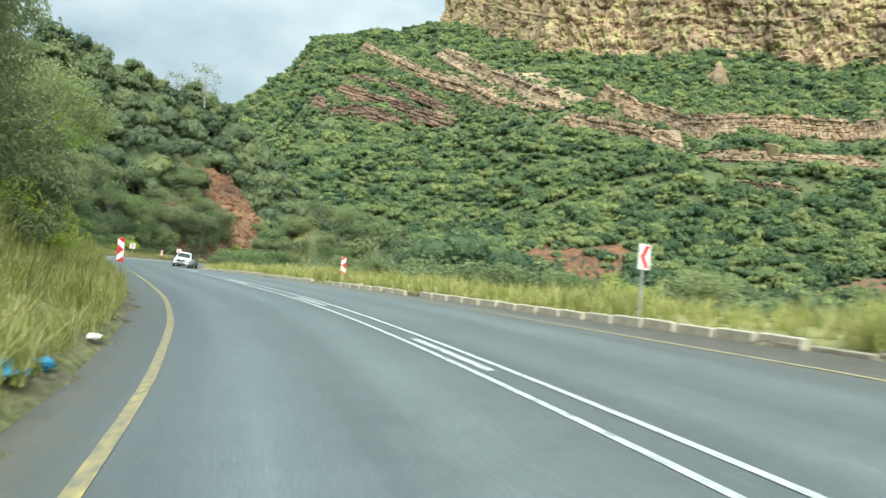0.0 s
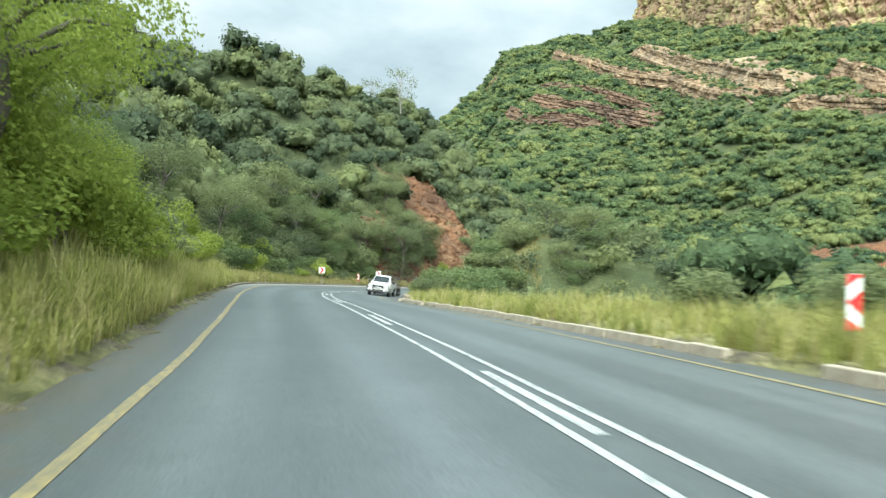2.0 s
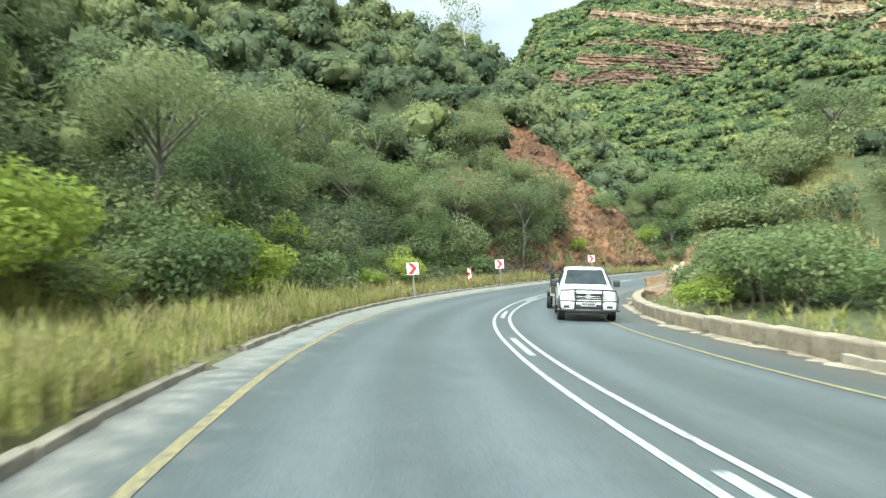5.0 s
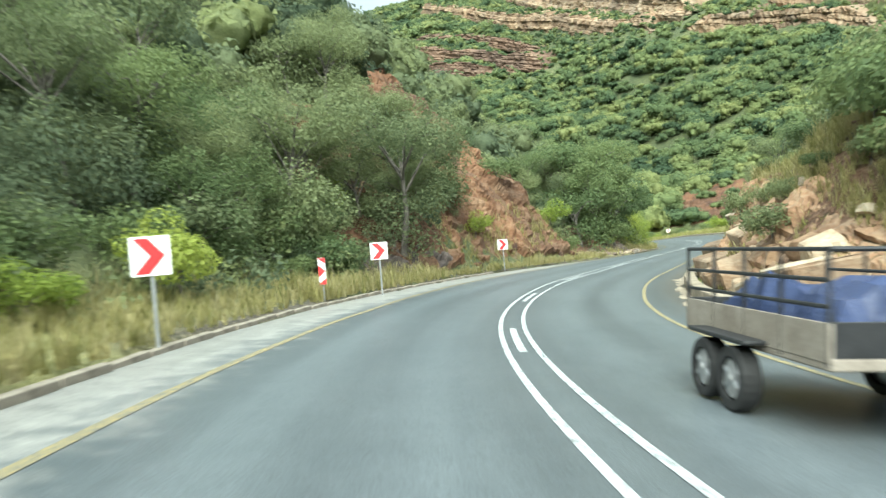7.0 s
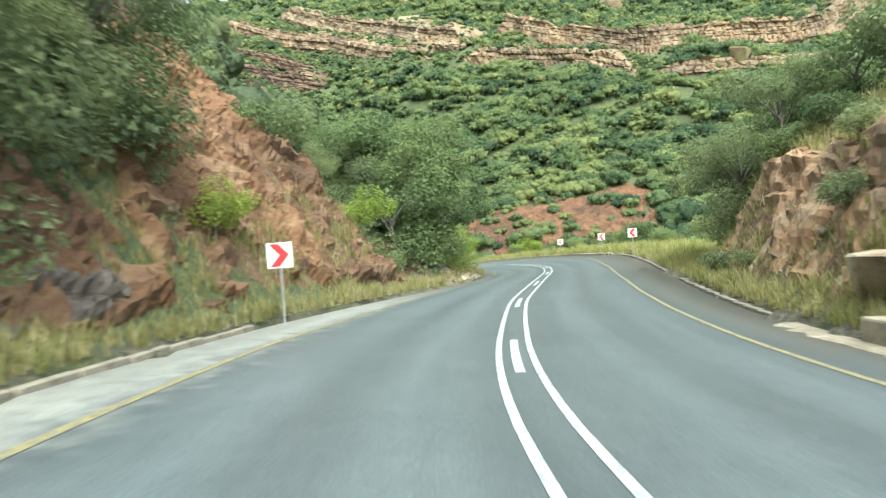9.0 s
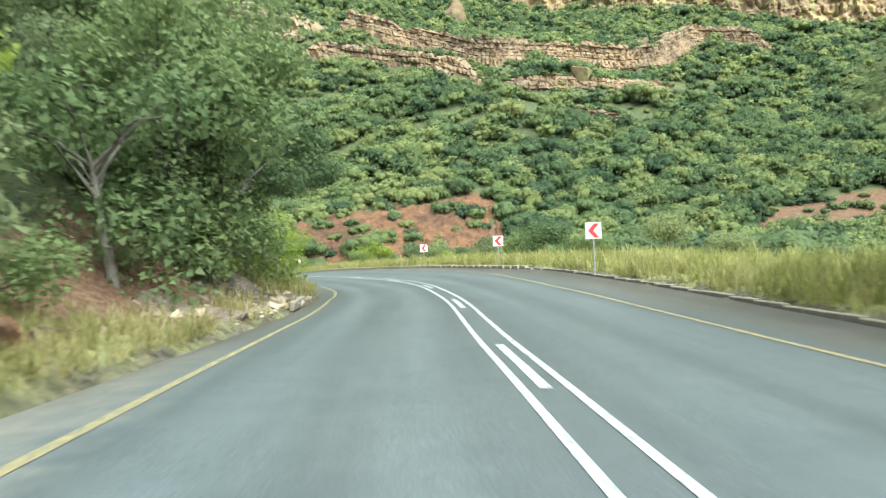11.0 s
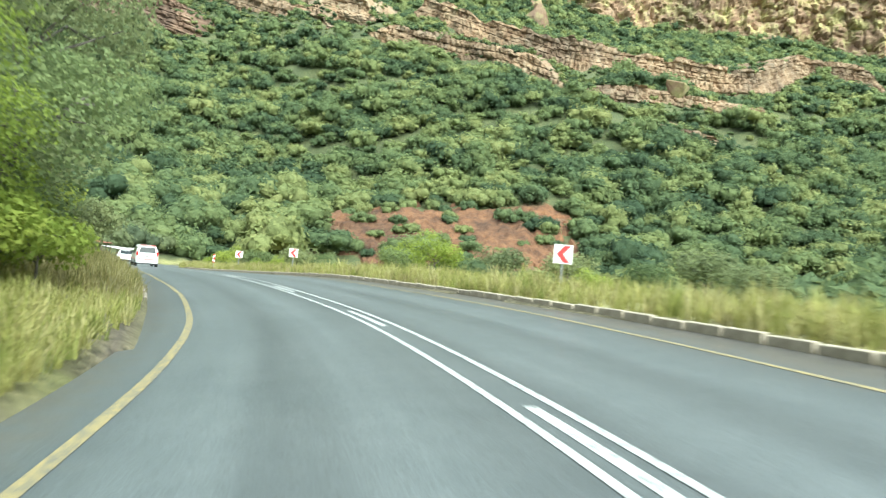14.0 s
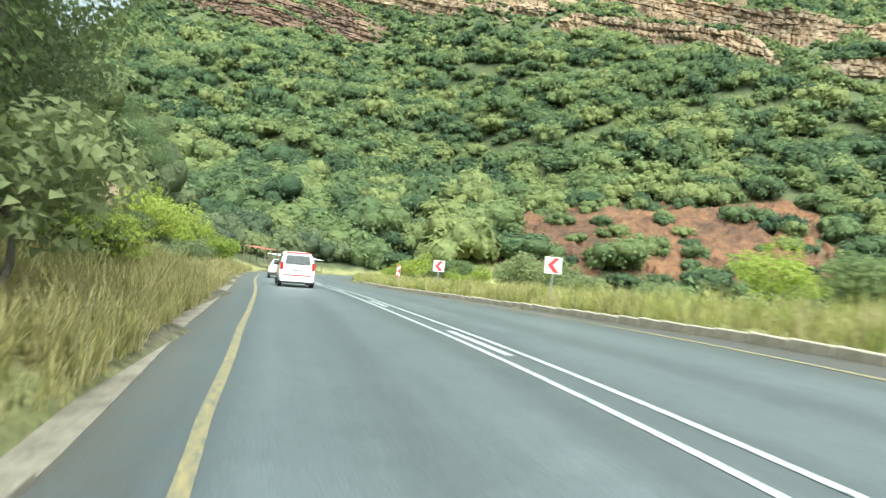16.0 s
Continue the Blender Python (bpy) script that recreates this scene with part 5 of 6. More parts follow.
def rock_faces():
    rng = random.Random(21)
    pale = [boulder(300 + k, STONE) for k in range(8)]
    face = tagged(new("spur_rocks"), "blocky orange and grey sandstone face above the low wall", "rock face")
    s, row = 99.5, 0
    while row < 2:
        g = rng.choice((0.6, 0.8, 1.1, 1.4, 1.7)) * (1.0 - 0.22 * row)
        off = 0.95 + 0.25 * g + 0.95 * row + rng.uniform(-0.1, 0.25)
        if rng.random() < (0.8, 0.25)[row] * (1.0 if s < 118 else 0.25):
            x, y, z = by_road(s, 1, off)
            ob = piece("rock", pale[rng.randrange(8)], face)
            ob.matrix_basis = pose(x, y, z + g * rng.uniform(-0.05, 0.12), rng.uniform(-12, 12), rng.uniform(-25, -4), heading(s) + rng.uniform(-25, 25)) @ Matrix.Diagonal((g * 0.95, g * 1.2, g * rng.uniform(0.75, 1.15), 1))
        s += g * rng.uniform(0.75, 1.15)
        if s > 142:
            s, row = 99.5 + rng.random(), row + 1
    for k in range(55):
        s = rng.uniform(101, 141)
        x, y, z = by_road(s, 1, rng.uniform(1.0, 4.6))
        g = rng.choice((0.16, 0.22, 0.3, 0.42))
        ob = piece("rock", pale[rng.randrange(8)], face)
        ob.matrix_basis = pose(x, y, z + g * 0.15, rng.uniform(-20, 20), rng.uniform(-40, 10), rng.uniform(0, 360)) @ Matrix.Diagonal((g * 1.2, g * 1.5, g * 0.8, 1))
    red = [boulder(320 + k, REDROCK, 0.7) for k in range(6)]
    for k in range(26):
        s = rng.uniform(121, 148)
        x, y, z = by_road(s, -1, 1.0 + 1.2 * rng.random())
        g = rng.choice((0.2, 0.3, 0.4, 0.6))
        ob = tagged(new("fallen_rock", red[rng.randrange(6)]), "red-brown rock fallen at the foot of the cutting", "rock", "fallen rocks")
        ob.matrix_basis = pose(x, y, z + 0.1 * g, rng.uniform(-20, 20), rng.uniform(-20, 20), rng.uniform(0, 360)) @ Matrix.Scale(g, 4)
    scree = tagged(new("scree"), "loose grey and red stones fallen at the foot of the bank", "stones", kind="stuff")
    small = [boulder(340 + k, STONE, 0.6) for k in range(4)]
    for k in range(230):
        s = rng.gauss(162, 4.0)
        x, y, z = by_road(s, -1, abs(rng.gauss(0.9, 0.8)) + 0.1)
        ob = piece("stone", small[rng.randrange(4)], scree)
        g = rng.choice((0.07, 0.09, 0.12, 0.16, 0.2, 0.34))
        ob.matrix_basis = pose(x, y, z + g * 0.15, rng.uniform(-40, 40), rng.uniform(-40, 40), rng.uniform(0, 360)) @ Matrix.Scale(g, 4)


rock_faces()


def loose_kerb():
    """A broken kerb stone lying in the rubble."""
    x, y, z = by_road(160.5, -1, 0.12)
    ob = tagged(part("kerb_stone", box_bm(bmesh.new(), 0.16, 1.9, 0.3, Matrix(), 0.03), OLD_KERB), "broken concrete kerb stone lying in the rubble", "kerb stone")
    ob.matrix_basis = pose(x, y, z + 0.06, 3, 8, heading(160.5) - 4)


loose_kerb()


def mountain_rocks():
    """A pointed rock below the cliff and a great yellow boulder on the lower ledge."""
    rng = np.random.default_rng(52)
    bm = bmesh.new()
    rings = []
    for h, r in ((-4, 10.5), (4, 9.5), (10, 7.0), (16, 3.2), (20, 0.5)):
        rings.append([bm.verts.new((math.cos(a) * r * (1 + 0.2 * rng.normal()), math.sin(a) * r * 0.7, h + 0.6 * rng.normal())) for a in np.linspace(0, 2 * math.pi, 8)[:-1]])
    for a, b in zip(rings, rings[1:]):
        for k in range(7):
            bm.faces.new((a[k], a[(k + 1) % 7], b[(k + 1) % 7], b[k]))
    bm.faces.new(rings[-1])
    ob = tagged(part("rock_spire", bm, CLIFF), "pointed pale rock standing below the cliff", "rock")
    x, y = 236, 654
    ob.matrix_basis = pose(x, y, float(mountain(np.array(x), np.array(y))), 0, 0, 20)
    ob = tagged(new("great_boulder", boulder(361, CLIFF, 0.9)), "great yellow-stained boulder on the mountain ledge", "rock")
    x, y = 189, 424
    ob.matrix_basis = pose(x, y, float(mountain(np.array(x), np.array(y))) + 5.0, 4, -6, 30) @ Matrix.Diagonal((11, 9, 11, 1))


mountain_rocks()


def face(name, label, side, s0, s1, u0, u1, step, mat, big, seed, dip, lift, amp=0.55, wide=1.4, high=0.35, joint=0.30):
    """A rock face laid over the bank: jointed blocks at two sizes, in beds that dip along the road."""
    s, u = np.meshgrid(np.arange(s0, s1, step), np.arange(u0, u1, step * 0.6))
    w = left_edge(s) if side < 0 else right_edge(s)
    p = on_road(s.ravel(), side * (w + u).ravel())
    z, _ = terrain(p[:, 0], p[:, 1])
    r = [np.interp(s.ravel(), AX_S, AX_RIGHT[:, k]) * side for k in (0, 1)]
    ss = s.ravel() + 0.9 * ripple(p[:, 0], p[:, 1] + z, 6.5, seed)
    hh = z + 0.5 * ripple(p[:, 0], z * 2, 6.0, seed + 1)
    d = joint * jointed(ss, hh, big * wide, big * high, seed, dip) + joint * 0.5 * jointed(ss, hh, big * min(wide, 1.4) * 0.4, big * min(high, 0.6) * 0.4, seed + 5, dip, 0.06)
    d = d + 0.42 * ripple(ss, hh, 6.0, seed + 2) + 0.16 * ripple(ss, hh, 3.0, seed + 3)
    d = d * big * amp
    rim = np.minimum.reduce([smooth01(s.ravel(), s0, s0 + 4), 1 - smooth01(s.ravel(), s1 - 4, s1), smooth01(u.ravel(), u0, u0 + 0.4), 1 - smooth01(u.ravel(), u1 - 2.5, u1)])
    d = d * rim - 0.5 * (1 - rim) + lift
    v = np.stack([p[:, 0] - r[0] * d * 0.8, p[:, 1] - r[1] * d * 0.8, z + d * 0.6], 1)
    n, k = s.shape
    i = np.arange(n * k).reshape(n, k)
    f = np.stack([i[:-1, :-1], i[:-1, 1:], i[1:, 1:], i[1:, :-1]], -1).reshape(-1, 4)
    return tagged(new(name, mesh_of(name, v, f, mat)), label, "rock face", kind="structure")


face("cut_face", "jagged red rock cutting in tilted beds", -1, 116, 151, 1.2, 11.5, 0.15, REDROCK, 2.6, 1, 0.8, 0.02, 0.5, 1.8, 0.26, 0.2)
face("dark_face", "dark grey jointed rock at the foot of the red cutting", -1, 116, 127, 1.4, 5.0, 0.14, DARK_ROCK, 2.0, 6, 0.8, 0.22, 0.5, 1.2, 0.3, 0.3)
face("upper_slip", "red earth and rock slip high in the wooded hill", -1, 132, 149, 9.5, 21.0, 0.2, REDROCK, 2.2, 4, 0.8, 0.02, 0.5, 1.6, 0.3, 0.2)
face("spur_face", "blocky orange and grey sandstone face above the low wall", 1, 98, 144, 1.0, 5.0, 0.13, SPUR_SOIL, 1.3, 2, -0.12, 0.02, 0.4)
face("spur_bluff", "tan sandstone bluff with upright joints beside the road", 1, 117, 145, 0.9, 3.1, 0.13, STONE, 1.8, 7, 0.05, 0.05, 0.42, 0.5, 1.9)
face("scree_bank", "stony grey-brown earth bank under the trees", -1, 150, 173, 0.25, 4.6, 0.12, SCREE, 0.7, 9, 0.3, 0.05, 0.5)
face("far_cut_face", "dark grey rock slope beside the far bend", -1, 236, 276, 2.2, 12.0, 0.3, STONE, 1.8, 3, 0.3, 0.1)


def undergrowth():
    """Low shrubs that cover the ground under the trees."""
    rng = np.random.default_rng(31)
    x, y = jittered(rng, -60, 60, -10, 290, 1.9)
    s, lat, _, _ = near_road(x, y)
    u, v = -lat - left_edge(s), lat - right_edge(s)
    z, earth = terrain(x, y)
    keep = (((u > np.where((s < 78) | (s > 188), 7.5, 2.2)) & (u < 24)) | ((v > 5.0) & (v < 42) & (s < 100)) | ((v > 4.2) & (v < 42) & (s > 97) & (s < 147) & (rng.random(len(x)) < np.where((s < 107) | (v > 9), 0.95, 0.3)))) & ((earth < 0.3) | (rng.random(len(x)) < 0.05)) & (s > -8) & (s < 285)
    keep &= (rng.random(len(x)) < 0.8)
    x, y, z = x[keep], y[keep], z[keep]
    shapes = []
    for k in range(8):
        r2 = np.random.default_rng(400 + k)
        c = np.stack([r2.normal(size=5) * 0.45, r2.normal(size=5) * 0.45, 0.35 + 0.5 * r2.random(5)], 1)
        shapes.append(cards(r2, c, 0.45 + 0.25 * r2.random(5), 200, 0.155, 0.9, 0.4))
    f = strewn(rng, shapes, x, y, z - 0.15, 0.95 + 0.65 * rng.random(len(x)), 0.8 + 0.5 * rng.random(len(x)))
    tagged(new("undergrowth", toned("undergrowth", f, HILL_LEAF)), "low green undergrowth covering the bank", "undergrowth", kind="stuff")


undergrowth()


def bank_thicket():
    """The close leafy edge of the wood above the verge, down to the grass."""
    rng = np.random.default_rng(37)
    shapes = []
    for k in range(8):
        r2 = np.random.default_rng(500 + k)
        c = np.stack([r2.normal(size=9) * 0.85, r2.normal(size=9) * 0.85, 0.3 + 3.0 * r2.random(9)], 1)
        shapes.append(cards(r2, c, 0.6 + 0.4 * r2.random(9), 1700, 0.125, 0.9, 0.35))
    x, y = jittered(rng, -75, 20, -12, 285, 2.5)
    s, lat, _, _ = near_road(x, y)
    u = -lat - left_edge(s)
    z, earth = terrain(x, y)
    lo = np.where((s < 94) | (s > 190), 6.5, np.where(s < 118, 3.6, 2.9))
    keep = (u > lo) & (u < 8.5) & (earth < 0.3) & (s > -10) & (s < 232) & ~((s > 128) & (s < 168) & (rng.random(len(x)) < 0.7)) & (rng.random(len(x)) < 0.85)
    x, y, z, u = x[keep], y[keep], z[keep], u[keep]
    sc = (0.6 + 0.5 * rng.random(len(x))) * np.clip(0.55 + 0.12 * (u - 2.9), 0.5, 1.0)
    f = strewn(rng, shapes, x, y, z - 0.2, sc, 0.8 + 0.5 * rng.random(len(x)))
    tagged(new("bank_thicket", toned("thicket", f, HILL_LEAF)), "dense grey-green thicket at the foot of the hill", "woods", kind="stuff")


bank_thicket()


def earth_scar():
    """A gullied slip of red earth on the lower mountain."""
    x, y = np.meshgrid(np.arange(-12, 112, 0.9), np.arange(300, 378, 0.9))
    z, earth = terrain(x, y)
    q = x.ravel() * 0.285 + y.ravel() * 0.958
    c = x.ravel() * 0.958 - y.ravel() * 0.285
    gully = np.abs(ripple(c, q * 0.25, 9.0, 2.0)) * 1.3 + 0.4 * ripple(c, q, 3.2, 5.0) + 0.5 * cell(c / 2.3, q / 1.4, 4) * (ripple(c, q, 14.0, 7.0) > 0.1)
    z = z - 1.2 + 2.2 * smooth01(earth, 0.15, 0.75) + 0.8 * gully - 0.5
    n, k = x.shape
    i = np.arange(n * k).reshape(n, k)
    f = np.stack([i[:-1, :-1], i[:-1, 1:], i[1:, 1:], i[1:, :-1]], -1).reshape(-1, 4)
    f = f[earth[f].max(1) > 0.12]
    return tagged(new("earth_scar", mesh_of("earth_scar", np.stack([x.ravel(), y.ravel(), z], 1), f, EARTH)), "gullied slip of bare red-brown earth on the mountainside", "earth slip", kind="structure")


earth_scar()

gut = strip("gutter", 203, 268, lambda s: -left_edge(s) - 0.30, lambda s: -left_edge(s) + 0.06, 0.012, OLD_KERB, 0.5, 0.3)
tagged(gut, "flat concrete gutter along the road's edge", "gutter", kind="structure")

# ---- road signs ----
SIGN_WHITE = simple("white_sheeting", (0.66, 0.67, 0.66), (0.80, 0.80, 0.79), 3.0, 0.4)
SIGN_RED = simple("red_sheeting", (0.50, 0.02, 0.025), (0.66, 0.035, 0.04), 4.0, 0.4)
STEEL = simple("galvanised_steel", (0.26, 0.27, 0.27), (0.44, 0.45, 0.45), 6.0, 0.5, 0.6)


def outline(bm, pts, depth, y):
    """A flat shape in x and z, drawn out along y."""
    vs = [bm.verts.new((x, y, z)) for x, z in pts]
    f = bm.faces.new(vs)
    made = bmesh.ops.extrude_face_region(bm, geom=[f])
    bmesh.ops.translate(bm, vec=(0, depth, 0), verts=[v for v in made["geom"] if isinstance(v, bmesh.types.BMVert)])
    bmesh.ops.recalc_face_normals(bm, faces=bm.faces[:])
    return bm


def pole(bm, r, z0, z1, x=0.0, y=0.0):
    bmesh.ops.create_cone(bm, cap_ends=True, segments=12, radius1=r, radius2=r, depth=z1 - z0, matrix=pose(x, y, (z0 + z1) / 2))
    return bm


def chevron_sign(x, y, face, point, mid, tilt=0.0, level=True):
    """A square chevron board on a steel post. face: degrees its front is turned; point: -1 left, 1 right; mid: level of the board's middle (over the ground if not level)."""
    z = height_at(x, y)
    mid = mid - z if level else mid
    ob = tagged(new("chevron_sign"), "white square road sign with red chevron on a steel post", "road sign", "chevron signs")
    ob.matrix_basis = pose(x, y, z, 0, tilt, face)
    part("post", pole(bmesh.new(), 0.03, -0.4, mid + 0.2, 0, 0.035), STEEL, ob)
    part("board", box_bm(bmesh.new(), 0.6, 0.006, 0.6, pose(0, 0, mid), 0.002), SIGN_WHITE, ob)
    k = point
    pts = [(-0.24 * k, 0.27), (-0.02 * k, 0.27), (0.22 * k, 0.0), (-0.02 * k, -0.27), (-0.24 * k, -0.27), (0.0, 0.0)]
    part("chevron", outline(bmesh.new(), [(a, b + mid) for a, b in pts], 0.003, -0.0062), SIGN_RED, ob, "red reflective chevron")
    for dz in (-0.15, 0.15):
        part("bracket", box_bm(bmesh.new(), 0.5, 0.02, 0.035, pose(0, 0.014, mid + dz), 0.003), STEEL, ob)
    return ob


def marker_post(x, y, face, mid, point):
    """A narrow hazard plate with slanting red bands on a post."""
    z = height_at(x, y)
    mid = mid - z
    ob = tagged(new("hazard_marker"), "narrow red and white chevron hazard plate on a post", "road sign", "hazard markers")
    ob.matrix_basis = pose(x, y, z, 0, 0, face)
    part("post", pole(bmesh.new(), 0.025, -0.4, mid + 0.25, 0, 0.03), STEEL, ob)
    part("board", box_bm(bmesh.new(), 0.21, 0.006, 0.8, pose(0, 0, mid), 0.002), SIGN_WHITE, ob)
    k, w, h = point, 0.102, 0.397
    for pts in ([(-w * k, h - 0.03), (-w * k, h), (w * k, h), (w * k, 0.22)], [(-w * k, 0.18), (w * k, 0.0), (-w * k, -0.18)], [(-w * k, -h + 0.03), (-w * k, -h), (w * k, -h), (w * k, -0.22)]):
        part("band", outline(bmesh.new(), [(a, b + mid) for a, b in pts], 0.003, -0.0062), SIGN_RED, ob, "red reflective triangle")
    return ob


def sign_right(s, off, point, turn=0.0):
    x, y, _ = by_road(s, 1, off)
    return chevron_sign(x, y, heading(s) + turn, point, 1.45, 0.0, False)


sign_right(15.0, 0.75, -1, 28)
chevron_sign(-38.55, 92.05, 12, 1, 0.62)
chevron_sign(-37.95, 106.6, 4, 1, 0.45)
chevron_sign(-34.1, 123.9, -8, 1, 0.27)
chevron_sign(-11.1, 152.2, -20, -1, 0.6)
chevron_sign(-6.4, 167.85, -24, -1, 0.68)
chevron_sign(-3.75, 185.1, -16, -1, 0.65)
chevron_sign(-6.6, 216.6, -10, -1, 1.4, 0.0, False)
chevron_sign(-8.8, 230.7, -6, -1, 1.4, 0.0, False)
marker_post(-4.6, 36.4, 20, 0.51, -1)
marker_post(-10.53, 25.32, 26, 0.44, 1)
marker_post(-38.93, 102.7, 6, -0.02, 1)
marker_post(-10.2, 240.0, 0, height_at(-10.2, 240.0) + 1.1, -1)

# ---- vehicles ----
WHITE_PAINT = simple("white_car_paint", (0.70, 0.71, 0.70), (0.76, 0.77, 0.76), 1.5, 0.22)
RED_TRIM = simple("red_trim", (0.52, 0.03, 0.03), (0.62, 0.05, 0.05), 3.0, 0.35)
GLASS = simple("tinted_window", (0.015, 0.02, 0.022), (0.04, 0.05, 0.055), 2.0, 0.06)
GLASS.node_tree.nodes["Principled BSDF"].inputs["Specular IOR Level"].default_value = 0.22
RUBBER = simple("tyre_rubber", (0.012, 0.012, 0.012), (0.03, 0.03, 0.03), 9.0, 0.85)
RIM = simple("silver_rim", (0.38, 0.38, 0.38), (0.55, 0.55, 0.55), 5.0, 0.3, 0.8)
BLACK = simple("black_plastic", (0.012, 0.013, 0.014), (0.03, 0.03, 0.032), 5.0, 0.5)
PLATE = simple("number_plate_white", (0.55, 0.55, 0.52), (0.66, 0.66, 0.62), 5.0, 0.4)
LAMP_RED = simple("red_lamp_lens", (0.38, 0.01, 0.012), (0.5, 0.02, 0.02), 6.0, 0.12)
LAMP_CLEAR = simple("clear_lamp_lens", (0.5, 0.52, 0.53), (0.75, 0.76, 0.77), 8.0, 0.08)
CHROME = simple("chrome_trim", (0.5, 0.5, 0.5), (0.62, 0.62, 0.62), 6.0, 0.12, 1.0)
TARP = simple("blue_tarpaulin", (0.014, 0.022, 0.06), (0.034, 0.052, 0.13), 2.5, 0.45, bump=0.02)
PLANK = simple("weathered_planks", (0.18, 0.15, 0.12), (0.34, 0.30, 0.25), 3.0, 0.8, bump=0.01)


def shell(stations):
    """A body lofted through stations of (y, low, belt, top, half width low, half width belt, half width top)."""
    bm = bmesh.new()
    rings = []
    for y, lo, belt, top, wl, wb, wt in stations:
        half = [(wl * 0.86, lo), (wl, lo + 0.06), (wb * 1.01, (lo + belt) / 2), (wb, belt), ((wb + wt) / 2 + 0.012, (belt + top) / 2), (wt, top - 0.07), (wt - 0.05, top - 0.018), (wt * 0.6, top)]
        rings.append([bm.verts.new((x, y, z)) for x, z in half] + [bm.verts.new((-x, y, z)) for x, z in reversed(half)])
    n = len(rings[0])
    for a, b in zip(rings, rings[1:]):
        for k in range(n):
            bm.faces.new((a[k], a[(k + 1) % n], b[(k + 1) % n], b[k]))
    bm.faces.new(rings[0])
    bm.faces.new(list(reversed(rings[-1])))
    bmesh.ops.recalc_face_normals(bm, faces=bm.faces[:])
    return bm


def slab(pts, depth):
    """A thin plate through 3D corners, thickened along its normal."""
    bm = bmesh.new()
    f = bm.faces.new([bm.verts.new(p) for p in pts])
    f.normal_update()
    n = f.normal.copy()
    made = bmesh.ops.extrude_face_region(bm, geom=[f])
    bmesh.ops.translate(bm, vec=n * depth, verts=[v for v in made["geom"] if isinstance(v, bmesh.types.BMVert)])
    bmesh.ops.recalc_face_normals(bm, faces=bm.faces[:])
    return bm


def wheel(parent, x, y, r=0.32, w=0.2, spokes=6):
    """A wheel with tyre, rim and hub, lying in its arch."""
    sgn = 1 if x > 0 else -1
    h = new("wheel")
    h.parent = parent
    h.matrix_basis = pose(x, y, r, 0, 90 * sgn, 0)
    bm = bmesh.new()
    prof = [(r * 0.66, -w / 2), (r * 0.94, -w / 2), (r, -w * 0.36), (r, w * 0.36), (r * 0.94, w / 2), (r * 0.66, w / 2)]
    rings = [[bm.verts.new((q * math.cos(a), q * math.sin(a), z)) for q, z in prof] for a in np.linspace(0, 2 * math.pi, 25)[:-1]]
    for i in range(24):
        a, b = rings[i], rings[(i + 1) % 24]
        for k in range(6):
            bm.faces.new((a[k], a[(k + 1) % 6], b[(k + 1) % 6], b[k]))
    bmesh.ops.recalc_face_normals(bm, faces=bm.faces[:])
    part("tyre", bm, RUBBER, h, smooth=False)
    bm = bmesh.new()
    bmesh.ops.create_cone(bm, cap_ends=True, segments=24, radius1=r * 0.66, radius2=r * 0.6, depth=w * 0.5, matrix=pose(0, 0, 0.02))
    for k in range(spokes):
        a = 2 * math.pi * k / spokes
        box_bm(bm, r * 0.5, r * 0.16, 0.03, pose(math.cos(a) * r * 0.32, math.sin(a) * r * 0.32, w * 0.27 + 0.02, 0, 0, math.degrees(a)), 0.006)
    bmesh.ops.create_cone(bm, cap_ends=True, segments=12, radius1=r * 0.16, radius2=r * 0.13, depth=0.05, matrix=pose(0, 0, w * 0.3 + 0.02))
    part("rim", bm, RIM, h, "silver steel rim")
    return h


def arch(parent, x, y, r):
    bm = bmesh.new()
    bmesh.ops.create_cone(bm, cap_ends=True, segments=24, radius1=r, radius2=r, depth=0.02, matrix=pose(x, y, 0.34, 0, 90, 0))
    return part("wheel_arch", bm, BLACK, parent)


def plate(parent, y, z, front):
    b = part("number_plate", box_bm(bmesh.new(), 0.46, 0.012, 0.12, pose(0, y, z), 0.003), PLATE, parent)
    for k in range(7):
        part("bar", box_bm(bmesh.new(), 0.035, 0.006, 0.07, pose(-0.17 + 0.057 * k, y + (0.008 if front else -0.008), z), 0.001), BLACK, b)


def vehicle(name, label, s, lat, ahead):
    p = on_road(s, lat)
    fall = math.degrees(math.atan(float(np.interp(s, AX_S, AX_FALL))))
    ob = tagged(new(name), label, "van" if name == "van" else "car" if name == "sedan" else "pickup" if name == "pickup_truck" else "trailer")
    ob.matrix_basis = pose(p[0], p[1], p[2] + 0.008, 0, fall if ahead else -fall, heading(s) + (0 if ahead else 180))
    return ob


